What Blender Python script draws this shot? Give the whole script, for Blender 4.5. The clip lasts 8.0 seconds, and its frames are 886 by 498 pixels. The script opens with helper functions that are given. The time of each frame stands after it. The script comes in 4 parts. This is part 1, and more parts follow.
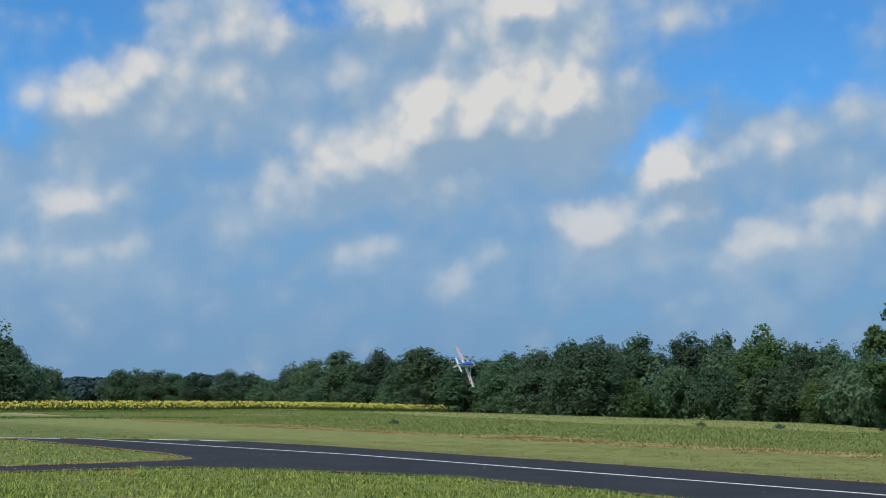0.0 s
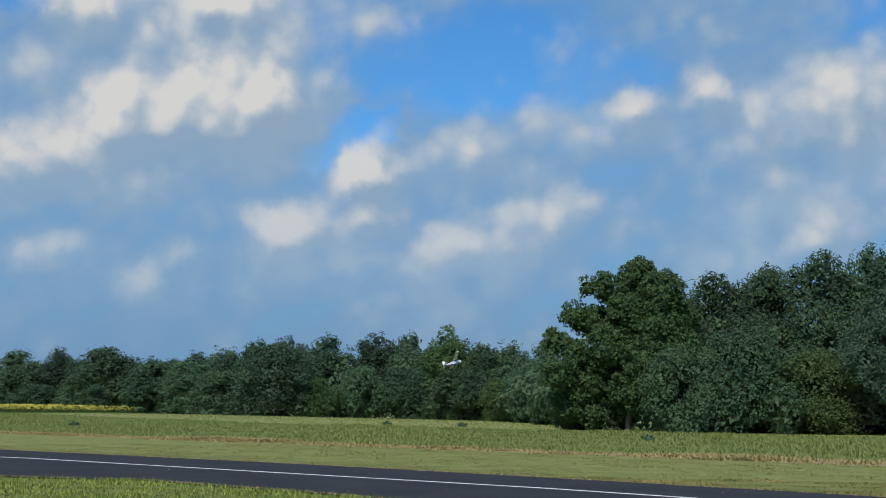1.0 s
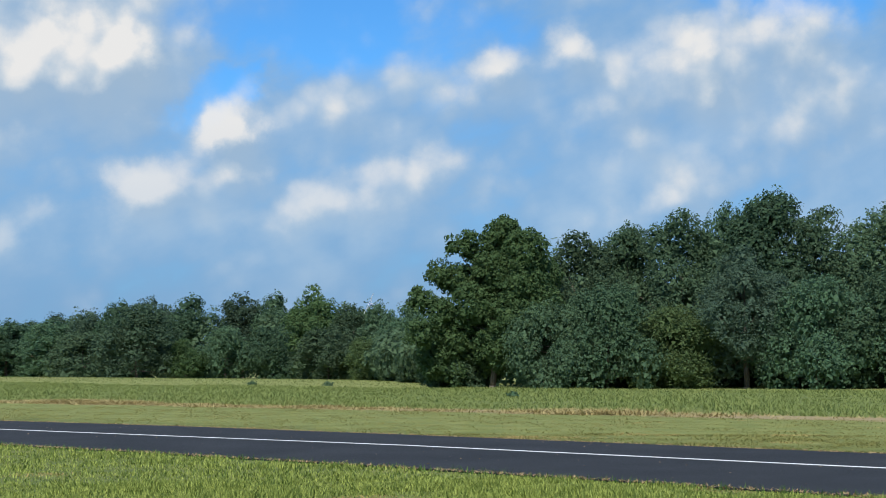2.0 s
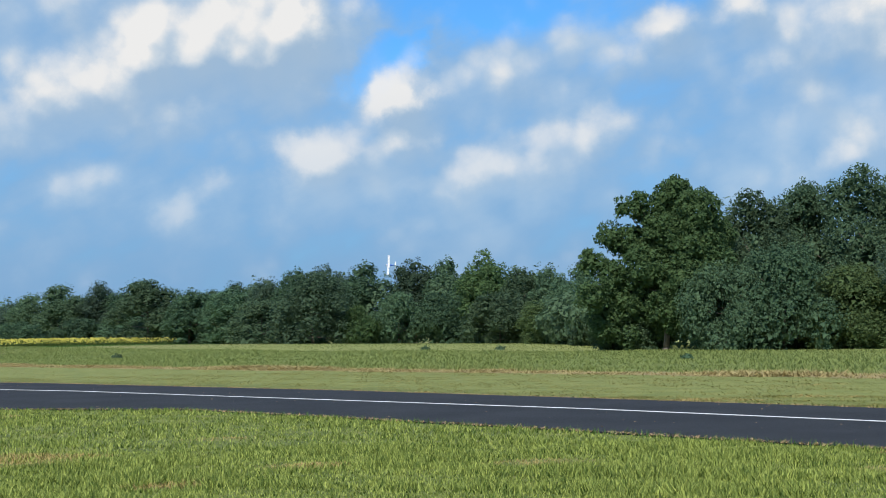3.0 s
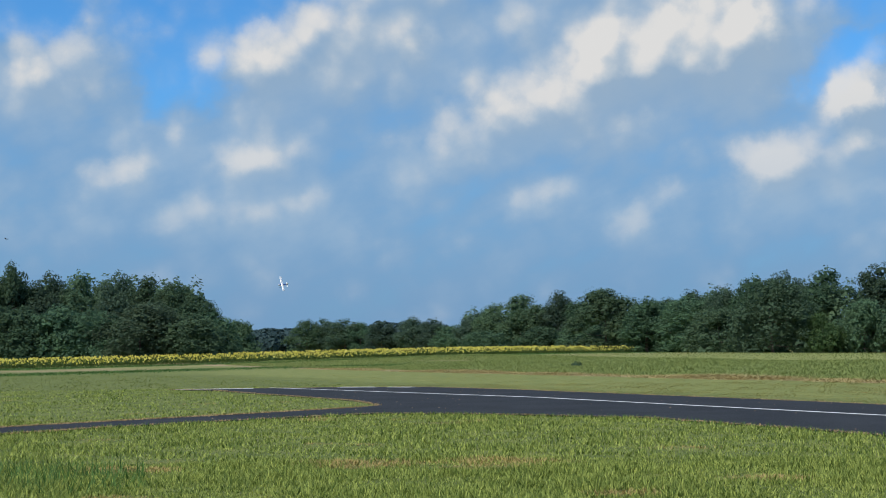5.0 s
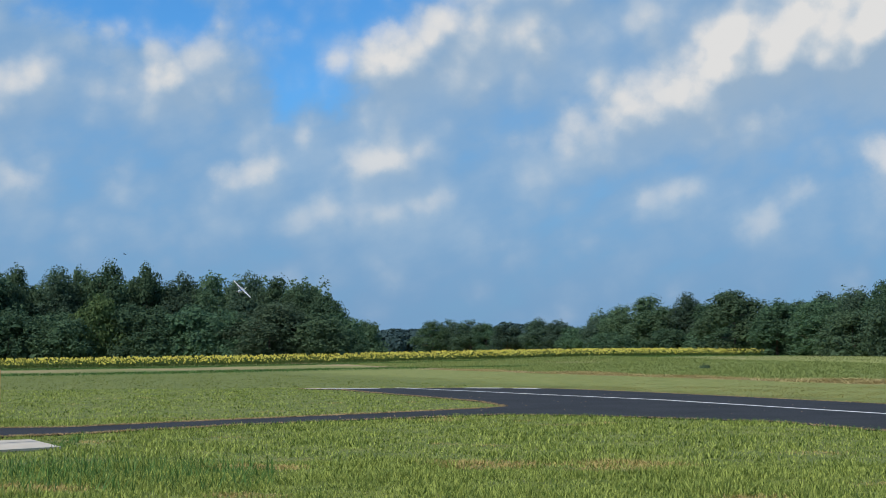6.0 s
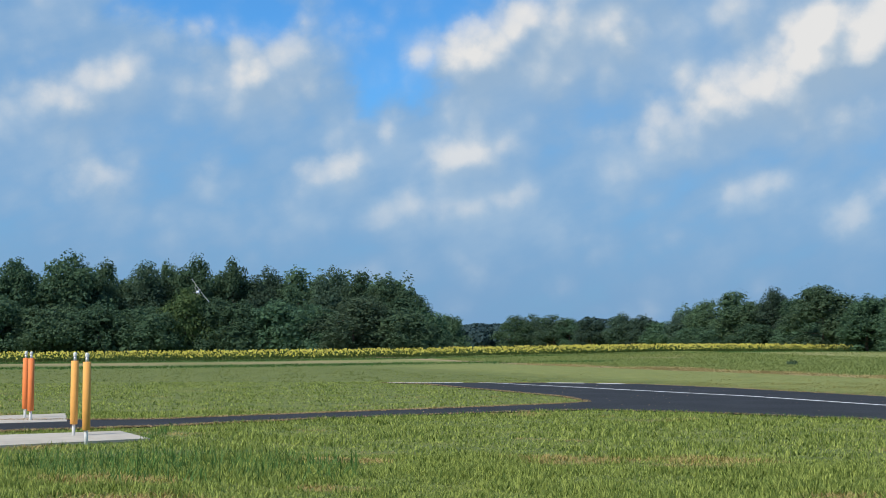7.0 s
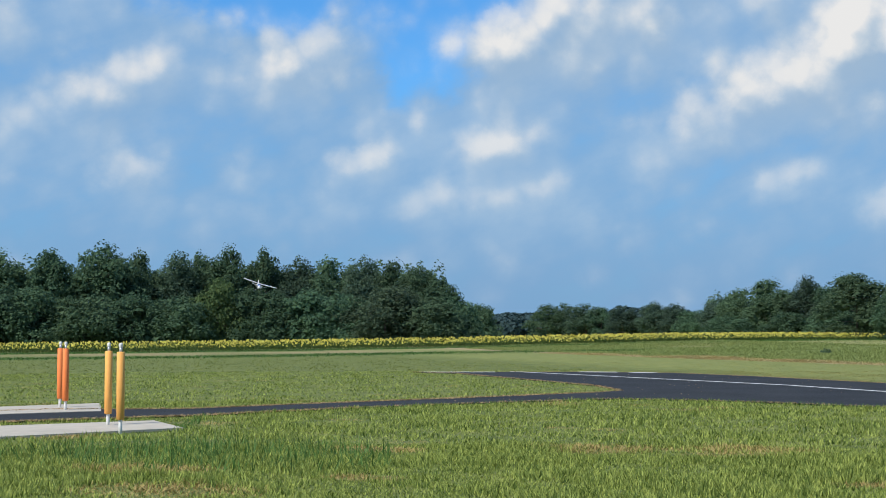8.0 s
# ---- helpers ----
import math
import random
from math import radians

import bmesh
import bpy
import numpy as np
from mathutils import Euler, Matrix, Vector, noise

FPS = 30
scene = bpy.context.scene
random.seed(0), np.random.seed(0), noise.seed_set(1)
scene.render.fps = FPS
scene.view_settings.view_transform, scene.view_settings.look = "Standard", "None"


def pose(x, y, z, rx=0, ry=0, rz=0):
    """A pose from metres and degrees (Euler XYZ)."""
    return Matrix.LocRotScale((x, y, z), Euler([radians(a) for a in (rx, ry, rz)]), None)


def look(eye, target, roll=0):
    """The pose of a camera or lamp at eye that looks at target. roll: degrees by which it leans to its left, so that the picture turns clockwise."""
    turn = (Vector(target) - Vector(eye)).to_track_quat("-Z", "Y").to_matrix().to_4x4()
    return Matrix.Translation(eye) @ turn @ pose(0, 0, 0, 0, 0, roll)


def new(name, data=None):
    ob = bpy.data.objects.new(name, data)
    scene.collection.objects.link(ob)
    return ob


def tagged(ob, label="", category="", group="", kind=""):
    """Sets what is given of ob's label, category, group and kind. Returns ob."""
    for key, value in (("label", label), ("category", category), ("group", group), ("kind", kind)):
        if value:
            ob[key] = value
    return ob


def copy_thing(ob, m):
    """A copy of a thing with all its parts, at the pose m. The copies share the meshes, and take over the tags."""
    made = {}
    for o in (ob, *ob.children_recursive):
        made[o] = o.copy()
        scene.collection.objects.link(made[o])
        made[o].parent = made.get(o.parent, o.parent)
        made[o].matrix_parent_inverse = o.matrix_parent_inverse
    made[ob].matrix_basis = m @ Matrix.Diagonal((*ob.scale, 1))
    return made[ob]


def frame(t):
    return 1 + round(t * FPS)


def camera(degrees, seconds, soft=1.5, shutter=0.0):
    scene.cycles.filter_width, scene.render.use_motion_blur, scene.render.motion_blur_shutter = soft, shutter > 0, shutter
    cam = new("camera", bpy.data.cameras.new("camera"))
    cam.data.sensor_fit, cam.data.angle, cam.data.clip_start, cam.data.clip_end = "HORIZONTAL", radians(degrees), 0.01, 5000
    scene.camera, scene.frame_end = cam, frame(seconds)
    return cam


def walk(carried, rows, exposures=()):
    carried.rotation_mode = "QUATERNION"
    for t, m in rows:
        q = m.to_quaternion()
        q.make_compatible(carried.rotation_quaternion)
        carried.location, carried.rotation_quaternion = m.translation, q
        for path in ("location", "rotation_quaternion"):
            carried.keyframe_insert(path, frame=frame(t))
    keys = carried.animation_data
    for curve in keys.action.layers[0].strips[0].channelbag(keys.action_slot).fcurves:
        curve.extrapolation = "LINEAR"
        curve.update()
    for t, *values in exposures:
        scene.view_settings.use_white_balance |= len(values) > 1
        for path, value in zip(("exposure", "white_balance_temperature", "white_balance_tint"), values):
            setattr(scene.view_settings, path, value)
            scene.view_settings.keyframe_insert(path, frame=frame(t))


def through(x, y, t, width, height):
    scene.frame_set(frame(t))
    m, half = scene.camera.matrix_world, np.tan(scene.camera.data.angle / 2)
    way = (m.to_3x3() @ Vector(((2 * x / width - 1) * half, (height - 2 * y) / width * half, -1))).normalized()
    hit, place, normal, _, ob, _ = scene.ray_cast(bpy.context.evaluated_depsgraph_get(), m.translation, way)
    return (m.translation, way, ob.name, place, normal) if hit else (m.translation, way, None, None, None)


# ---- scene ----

# ---------------------------------------------------------------- camera
cam = camera(36.38, 8.0, soft=1.0)
EYE = 1.6


def turned(x, y, z, yaw, pitch, roll):
    """A camera that looks along y, turned by yaw, then pitch, then roll."""
    return pose(x, y, z, 0, 0, yaw) @ pose(0, 0, 0, pitch) @ pose(0, 0, 0, 0, roll) @ pose(0, 0, 0, 90)


ROWS = [
    (0.0, 0.00, 6.687, -0.95), (0.2, -0.36, 6.66, -1.10), (0.4, -2.80, 6.73, -1.30), (0.5, -4.60, 6.769, -1.35),
    (0.6, -6.20, 6.80, -1.20), (0.8, -9.90, 6.84, -0.80), (1.0, -13.158, 6.852, -0.54), (1.2, -15.27, 6.688, -0.50),
    (1.75, -19.1, 5.65, 0.10), (2.3, -18.193, 4.601, 0.63), (2.5, -17.041, 4.363, 0.695), (3.0, -11.666, 3.662, 0.872),
    (3.5, -5.528, 3.678, 0.683), (4.0, -0.36, 4.18, 0.466), (4.5, 3.819, 4.26, 0.686), (5.0, 7.54, 4.277, 0.673),
    (5.2, 8.909, 4.335, 0.70), (6.5, 14.616, 4.257, -0.01), (7.0, 16.427, 4.146, 0.037), (7.5, 18.124, 4.034, 0.084),
    (8.0, 17.755, 3.697, 0.177),
]
walk(cam, [(t, turned(0, 0, EYE, yaw, pitch, roll)) for t, yaw, pitch, roll in ROWS],
     exposures=[(0.0, -0.12), (0.5, -0.2), (1.2, -0.18), (2.3, 0.22), (3.2, 0.18), (4.5, -0.04), (6.3, 0.02), (8.0, 0.15)])

# ---------------------------------------------------------------- light
SUN_AZ, SUN_EL = -150.0, 48.0
sun_data = bpy.data.lights.new("sun", "SUN")
sun_data.energy, sun_data.angle, sun_data.color = 4.2, radians(0.6), (1.0, 0.94, 0.84)
sun = new("sun", sun_data)
to_sun = Vector((math.sin(radians(SUN_AZ)) * math.cos(radians(SUN_EL)),
                 math.cos(radians(SUN_AZ)) * math.cos(radians(SUN_EL)), math.sin(radians(SUN_EL))))
sun.matrix_world = look(to_sun * 500, (0, 0, 0))


class Nodes:
    """Short hand for building a node tree."""

    def __init__(self, tree):
        self.tree, self.n, self.l = tree, tree.nodes, tree.links

    def add(self, kind, **props):
        node = self.n.new(kind)
        for key, value in props.items():
            setattr(node, key, value)
        return node

    def put(self, socket, value):
        if isinstance(value, bpy.types.NodeSocket):
            self.l.new(value, socket)
        else:
            socket.default_value = value

    def math(self, op, a, b=0.0, c=0.0, clamp=False):
        node = self.add("ShaderNodeMath", operation=op, use_clamp=clamp)
        for i, v in enumerate((a, b, c)):
            self.put(node.inputs[i], v)
        return node.outputs[0]

    def vmath(self, op, a, b=(0, 0, 0)):
        node = self.add("ShaderNodeVectorMath", operation=op)
        self.put(node.inputs[0], a)
        self.put(node.inputs[1], b)
        return node

    def noise(self, vec, scale, detail=4.0, rough=0.55, kind="Fac"):
        node = self.add("ShaderNodeTexNoise")
        if vec is not None:
            self.put(node.inputs["Vector"], vec)
        node.inputs["Scale"].default_value = scale
        node.inputs["Detail"].default_value = detail
        node.inputs["Roughness"].default_value = rough
        return node.outputs[kind]

    def smooth(self, v, lo, hi, a=0.0, b=1.0):
        node = self.add("ShaderNodeMapRange", interpolation_type="SMOOTHSTEP")
        for i, x in enumerate((v, lo, hi, a, b)):
            self.put(node.inputs[i], x)
        return node.outputs[0]

    def mix(self, fac, a, b, blend="MIX"):
        node = self.add("ShaderNodeMix", data_type="RGBA", blend_type=blend)
        self.put(node.inputs["Factor"], fac)
        self.put(node.inputs[6], a)
        self.put(node.inputs[7], b)
        return node.outputs[2]

    def ramp(self, fac, stops):
        node = self.add("ShaderNodeValToRGB")
        el = node.color_ramp.elements
        while len(el) < len(stops):
            el.new(0.5)
        for e, (p, c) in zip(el, stops):
            e.position, e.color = p, (*c, 1)
        self.put(node.inputs[0], fac)
        return node.outputs[0]


# cumulus masses: azimuth, elevation, half length, half height, lean (degrees), thickness
CLOUDS_A = [
    (4.4, 13.2, 3.4, 2.1, 10, 1.2), (0.3, 12.34, 4.08, 1.44, 24, 1.1), (-2.6, 10.85, 3.12, 1.32, 24, 1.0), (-5.72, 9.33, 4.08, 1.32, 24, 0.8),
    (-1.12, 9.69, 2.28, 1.08, 4, 0.9), (-2.24, 16.65, 2.28, 0.84, 4, 1.0), (3.06, 16.84, 2.4, 0.96, 4, 1.0), (-1.22, 14.56, 4.8, 2.16, 9, 0.75),
    (-9.48, 14.25, 3.12, 1.92, 34, 0.85), (-12.98, 13.1, 3.6, 1.32, 29, 0.9), (-15.25, 12.25, 2.4, 1.08, 19, 0.8), (-13.37, 11.45, 3.12, 1.2, -1, 0.7),
    (-15.29, 8.31, 1.92, 0.67, 4, 0.75), (-15.87, 6.2, 3.6, 0.62, 9, 0.75), (-3.48, 6.64, 1.44, 0.67, 19, 0.85), (0.41, 5.35, 1.2, 0.53, 34, 0.7)]
CLOUDS_B = [
    (6.76, 7.73, 2.4, 1.01, 11, 1.1), (9.85, 9.85, 1.44, 0.91, 9, 1.1), (10.08, 8.55, 1.44, 0.67, 9, 0.9), (13.44, 7.1, 4.08, 0.77, 7, 0.9),
    (16.84, 7.96, 2.88, 0.91, 11, 0.85), (10.0, 16.15, 3.12, 0.84, 4, 0.55), (15.32, 11.35, 3.84, 1.44, 11, 0.65), (10.65, 4.88, 1.44, 0.38, -1, 0.55),
    (12.96, 5.11, 1.2, 0.38, -1, 0.5), (2.08, 6.74, 0.6, 0.53, -1, 0.6), (-5.84, 11.94, 0.53, 0.6, -1, 0.5), (24.45, 13.47, 1.08, 0.72, 21, 0.9),
    (21.31, 13.12, 1.56, 0.62, 11, 0.85), (29.99, 12.73, 4.32, 1.2, 13, 0.95), (32.77, 13.67, 1.68, 1.2, 21, 0.95), (19.95, 11.74, 1.92, 0.72, 16, 0.7)]
CLOUDS_C = [
    (32.16, 9.03, 5.28, 1.32, 21, 0.75), (28.55, 7.1, 2.88, 0.58, 15, 0.85), (27.8, 9.48, 1.92, 0.84, 1, 0.6), (35.38, 11.67, 2.16, 1.44, 1, 0.8),
    (-31.51, 10.39, 3.6, 1.01, 25, 0.80), (-23.63, 11.67, 3.0, 1.15, 22, 0.80), (-21.1, 13.11, 0.96, 0.91, 40, 0.64), (-31.23, 6.93, 1.49, 0.72, 10, 0.72),
    (-35.71, 6.68, 0.67, 0.43, 0, 0.64), (-21.22, 7.43, 1.49, 0.67, 18, 0.76), (-15.3, 8.14, 2.04, 0.67, 12, 0.72), (-15.92, 5.87, 3.6, 0.58, 12, 0.64),
    (-21.7, 5.21, 0.96, 0.43, 30, 0.40), (-18.68, 9.35, 0.58, 0.86, -15, 0.56), (-26.47, 7.38, 0.77, 1.01, 0, 0.44), (-34.36, 12.3, 5.28, 1.32, 5, 0.44)]


def cloud_field():
    """A node group: the thickness of cloud in a direction given as degrees of azimuth and elevation."""
    tree = bpy.data.node_groups.new("cloud_field", "ShaderNodeTree")
    tree.interface.new_socket("Vector", in_out="INPUT", socket_type="NodeSocketVector")
    tree.interface.new_socket("Mass", in_out="OUTPUT", socket_type="NodeSocketFloat")
    tree.interface.new_socket("Soft", in_out="OUTPUT", socket_type="NodeSocketFloat")
    k = Nodes(tree)
    uv = k.add("NodeGroupInput").outputs[0]
    warp = k.vmath("SUBTRACT", k.noise(uv, 0.36, 6, 0.62, "Color"), (0.5, 0.5, 0.5)).outputs[0]
    warped = k.vmath("ADD", uv, k.vmath("MULTIPLY", warp, (2.3, 1.7, 0.0)).outputs[0]).outputs[0]
    total = None
    for u, v, a, b, lean, thick in CLOUDS_A + CLOUDS_B + CLOUDS_C:
        m = k.add("ShaderNodeMapping", vector_type="TEXTURE")
        k.put(m.inputs["Vector"], warped)
        m.inputs["Location"].default_value = (u, v, 0)
        m.inputs["Rotation"].default_value = (0, 0, radians(lean))
        m.inputs["Scale"].default_value = (a * 1.15, b * 1.5, 1)
        d = k.vmath("LENGTH", m.outputs[0]).outputs["Value"]
        mass = k.smooth(d, 0.0, 2.3, thick, 0.0)
        total = mass if total is None else k.math("SMOOTH_MAX", total, mass, 0.45)
    # heaped, rounded edges at two sizes, and fine shreds
    cells = k.add("ShaderNodeTexVoronoi", feature="SMOOTH_F1")
    k.put(cells.inputs["Vector"], k.vmath("ADD", uv, k.vmath("MULTIPLY", warp, (0.9, 0.7, 0.0)).outputs[0]).outputs[0])
    cells.inputs["Scale"].default_value = 0.48
    cells.inputs["Detail"].default_value = 1.2
    cells.inputs["Roughness"].default_value = 0.5
    cells.inputs["Smoothness"].default_value = 0.25
    heap = k.math("SUBTRACT", 0.42, cells.outputs["Distance"])
    fine = k.math("SUBTRACT", k.noise(uv, 0.55, 8, 0.6), 0.5)
    wide = k.math("SUBTRACT", k.noise(uv, 0.13, 4, 0.5), 0.5)
    rough = k.math("ADD", k.math("ADD", k.math("MULTIPLY", heap, 0.52), k.math("MULTIPLY", fine, 0.42)), k.math("MULTIPLY", wide, 0.30))
    out = k.add("NodeGroupOutput")
    k.put(out.inputs[0], k.math("ADD", total, rough))
    k.put(out.inputs[1], k.math("ADD", total, k.math("ADD", k.math("MULTIPLY", heap, 0.22), k.math("MULTIPLY", fine, 0.16))))
    return tree


def make_world():
    world = bpy.data.worlds.new("sky")
    scene.world = world
    world.use_nodes = True
    k = Nodes(world.node_tree)
    k.n.clear()
    way = k.vmath("NORMALIZE", k.add("ShaderNodeTexCoord").outputs["Generated"]).outputs[0]
    sep = k.add("ShaderNodeSeparateXYZ")
    k.put(sep.inputs[0], way)
    u = k.math("DEGREES", k.math("ARCTAN2", sep.outputs[0], sep.outputs[1]))
    v = k.math("DEGREES", k.math("ARCSINE", sep.outputs[2]))
    comb = k.add("ShaderNodeCombineXYZ")
    k.put(comb.inputs[0], u)
    k.put(comb.inputs[1], v)
    uv = comb.outputs[0]
    sky = k.add("ShaderNodeTexSky", sky_type="NISHITA", sun_disc=False, sun_elevation=radians(SUN_EL),
                sun_rotation=radians(SUN_AZ), altitude=50, air_density=1.0, dust_density=0.6, ozone_density=3.0)
    clear = k.mix(1.0, sky.outputs[0], SKY_TINT, "MULTIPLY")
    field = cloud_field()
    here = k.add("ShaderNodeGroup")
    here.node_tree = field
    k.put(here.inputs[0], uv)
    sunward = k.add("ShaderNodeGroup")
    sunward.node_tree = field
    k.put(sunward.inputs[0], k.vmath("ADD", uv, (-0.50, 0.95, 0.0)).outputs[0])
    mass = here.outputs[0]
    # a thin slanting veil fills the sky but for some clear gaps
    slant = k.add("ShaderNodeMapping", vector_type="TEXTURE")
    k.put(slant.inputs["Vector"], uv)
    slant.inputs["Rotation"].default_value = (0, 0, radians(20))
    slant.inputs["Scale"].default_value = (2.4, 1.0, 1.0)
    streak = k.noise(slant.outputs[0], 0.26, 7, 0.55)
    tear = k.vmath("SUBTRACT", k.noise(uv, 0.22, 6, 0.6, "Color"), (0.5, 0.5, 0.5)).outputs[0]
    torn = k.vmath("ADD", uv, k.vmath("MULTIPLY", tear, (7.0, 4.0, 0.0)).outputs[0]).outputs[0]
    gap = None
    for gu, gv, ga, gb, lean in GAPS:
        m = k.add("ShaderNodeMapping", vector_type="TEXTURE")
        k.put(m.inputs["Vector"], torn)
        m.inputs["Location"].default_value = (gu, gv, 0)
        m.inputs["Rotation"].default_value = (0, 0, radians(lean))
        m.inputs["Scale"].default_value = (ga, gb, 1)
        hole = k.smooth(k.vmath("LENGTH", m.outputs[0]).outputs["Value"], 0.0, 2.0, 1.0, 0.0)
        gap = hole if gap is None else k.math("MAXIMUM", gap, hole)
    high = k.smooth(v, 20.0, 40.0, 0.0, 0.5)
    thin = k.math("SUBTRACT", k.math("ADD", k.math("MULTIPLY", streak, 1.3), k.math("MULTIPLY", mass, 0.35)), k.math("ADD", k.math("MULTIPLY", gap, 0.85), high))
    veil = k.math("MULTIPLY", k.smooth(thin, 0.05, 0.75), 0.9)
    haze = k.smooth(v, 0.0, 12.0, 0.85, 0.0)
    blue = k.mix(haze, clear, HAZE)
    tone = k.math("ADD", k.math("MULTIPLY", streak, 0.8), k.math("MULTIPLY", mass, 0.42))
    veil_tone = k.mix(k.smooth(tone, 0.25, 0.95), VEIL_DARK, VEIL_PALE)
    blue = k.mix(veil, blue, k.mix(k.smooth(v, 1.0, 6.0, 0.7, 0.0), veil_tone, HAZE))
    broad = k.smooth(k.math("SUBTRACT", here.outputs[1], sunward.outputs[1]), -0.36, 0.34)
    small = k.smooth(k.math("SUBTRACT", mass, sunward.outputs[0]), -0.30, 0.34)
    lit = k.math("ADD", k.math("MULTIPLY", broad, 0.68), k.math("MULTIPLY", small, 0.32))
    lit = k.math("ADD", lit, k.math("MULTIPLY", k.smooth(mass, 0.6, 1.2), 0.12))
    cover = k.smooth(mass, CLOUD_LO, k.math("SUBTRACT", CLOUD_HI, k.math("MULTIPLY", lit, 0.36)))
    # grey undersides that fade into the veil below each heap
    under = k.math("MULTIPLY", k.smooth(sunward.outputs[1], 0.25, 1.15, 0.0, 0.6), k.smooth(v, 5.0, 11.0, 0.25, 1.0))
    blue = k.mix(under, blue, UNDERSIDE)
    lit = k.math("MULTIPLY", lit, k.smooth(here.outputs[1], 0.35, 1.15, 0.72, 1.08))
    body = k.ramp(lit, [(0.15, CLOUD_SHADE), (0.5, CLOUD_MID), (0.92, CLOUD_LIT)])
    thick = k.math("MULTIPLY", cover, k.smooth(v, 3.0, 12.0, 0.40, 0.95))
    colour = k.mix(thick, blue, body)
    bg = k.add("ShaderNodeBackground")
    k.put(bg.inputs[0], colour)
    bg.inputs[1].default_value = SKY
    k.l.new(bg.outputs[0], k.add("ShaderNodeOutputWorld").inputs[0])


SKY = 0.1
SKY_TINT = (0.50, 1.10, 1.55, 1)
GAPS = [(13.5, 14.8, 6.0, 2.2, -8), (-17.0, 15.2, 4.0, 2.2, 15), (-18.5, 12.3, 1.4, 2.0, -10), (9.3, 11.8, 1.6, 0.8, 30),
        (-5.5, 17.0, 1.6, 0.9, 20), (-26.0, 14.2, 3.5, 1.0, 0), (34.0, 15.6, 4.0, 1.4, 0)]
CLOUD_LO, CLOUD_HI = 0.12, 1.22
CLOUD_SHADE, CLOUD_MID, CLOUD_LIT = (3.1, 4.3, 5.7), (4.9, 5.7, 6.5), (7.6, 7.5, 7.35)
VEIL_DARK, VEIL_PALE = (1.8, 3.5, 5.8, 1), (4.1, 5.3, 6.6, 1)
HAZE = (1.8, 3.3, 5.4, 1)
UNDERSIDE = (2.6, 3.9, 5.5, 1)
make_world()


# ---------------------------------------------------------------- materials
def material(name, rough=0.8, metal=0.0):
    m = bpy.data.materials.new(name)
    m.use_nodes = True
    k = Nodes(m.node_tree)
    shader = k.n["Principled BSDF"]
    shader.inputs["Roughness"].default_value = rough
    shader.inputs["Metallic"].default_value = metal
    return m, k, shader


def bump(k, shader, height, strength=0.4, distance=0.02):
    b = k.add("ShaderNodeBump")
    b.inputs["Strength"].default_value = strength
    b.inputs["Distance"].default_value = distance
    k.put(b.inputs["Height"], height)
    k.l.new(b.outputs[0], shader.inputs["Normal"])


def place(k):
    return k.add("ShaderNodeNewGeometry").outputs["Position"]


def plain(name, colour, rough=0.5, metal=0.0, scale=20.0, spread=0.25, relief=0.1):
    """Paint, plastic or metal with slight stains and grain."""
    m, k, s = material(name, rough, metal)
    at = k.add("ShaderNodeTexCoord").outputs["Object"]
    f = k.math("ADD", k.math("MULTIPLY", k.noise(at, scale, 5), 0.6), k.math("MULTIPLY", k.noise(at, scale * 0.15, 3), 0.4))
    dark = tuple(c * (1 - spread) for c in colour)
    light = tuple(min(1, c * (1 + spread * 0.6)) for c in colour)
    k.put(s.inputs["Base Color"], k.ramp(f, [(0.3, dark), (0.7, light)]))
    bump(k, s, k.noise(at, scale * 4, 3), relief, 0.004)
    return m


def foliage(name, dark, light, gloss=0.75, through=0.3, spread=0.35):
    """Leaves: each clump has its own tone, each tree its own hue, and some light passes through."""
    m, k, s = material(name, gloss)
    geo = k.add("ShaderNodeNewGeometry")
    info = k.add("ShaderNodeObjectInfo")
    tone = k.math("ADD", k.math("MULTIPLY", geo.outputs["Random Per Island"], spread), k.math("MULTIPLY", k.math("ADD", k.math("MULTIPLY", k.noise(geo.outputs["Position"], 0.35, 3), 0.55), k.math("MULTIPLY", k.noise(geo.outputs["Position"], 1.6, 2), 0.45)), 1 - spread))
    c = k.ramp(tone, [(0.15, dark), (0.8, light)])
    hue = k.add("ShaderNodeHueSaturation")
    k.put(hue.inputs["Color"], c)
    k.put(hue.inputs["Hue"], k.smooth(info.outputs["Random"], 0.0, 1.0, 0.485, 0.52))
    k.put(hue.inputs["Value"], k.smooth(k.math("FRACT", k.math("MULTIPLY", info.outputs["Random"], 7.3)), 0.0, 1.0, 0.8, 1.25))
    k.put(s.inputs["Base Color"], hue.outputs[0])
    s.inputs["Specular IOR Level"].default_value = 0.2
    glow = k.add("ShaderNodeBsdfTranslucent")
    k.put(glow.inputs[0], hue.outputs[0])
    both = k.add("ShaderNodeMixShader")
    both.inputs[0].default_value = through
    k.l.new(s.outputs[0], both.inputs[1])
    k.l.new(glow.outputs[0], both.inputs[2])
    k.l.new(both.outputs[0], k.n["Material Output"].inputs[0])
    return m


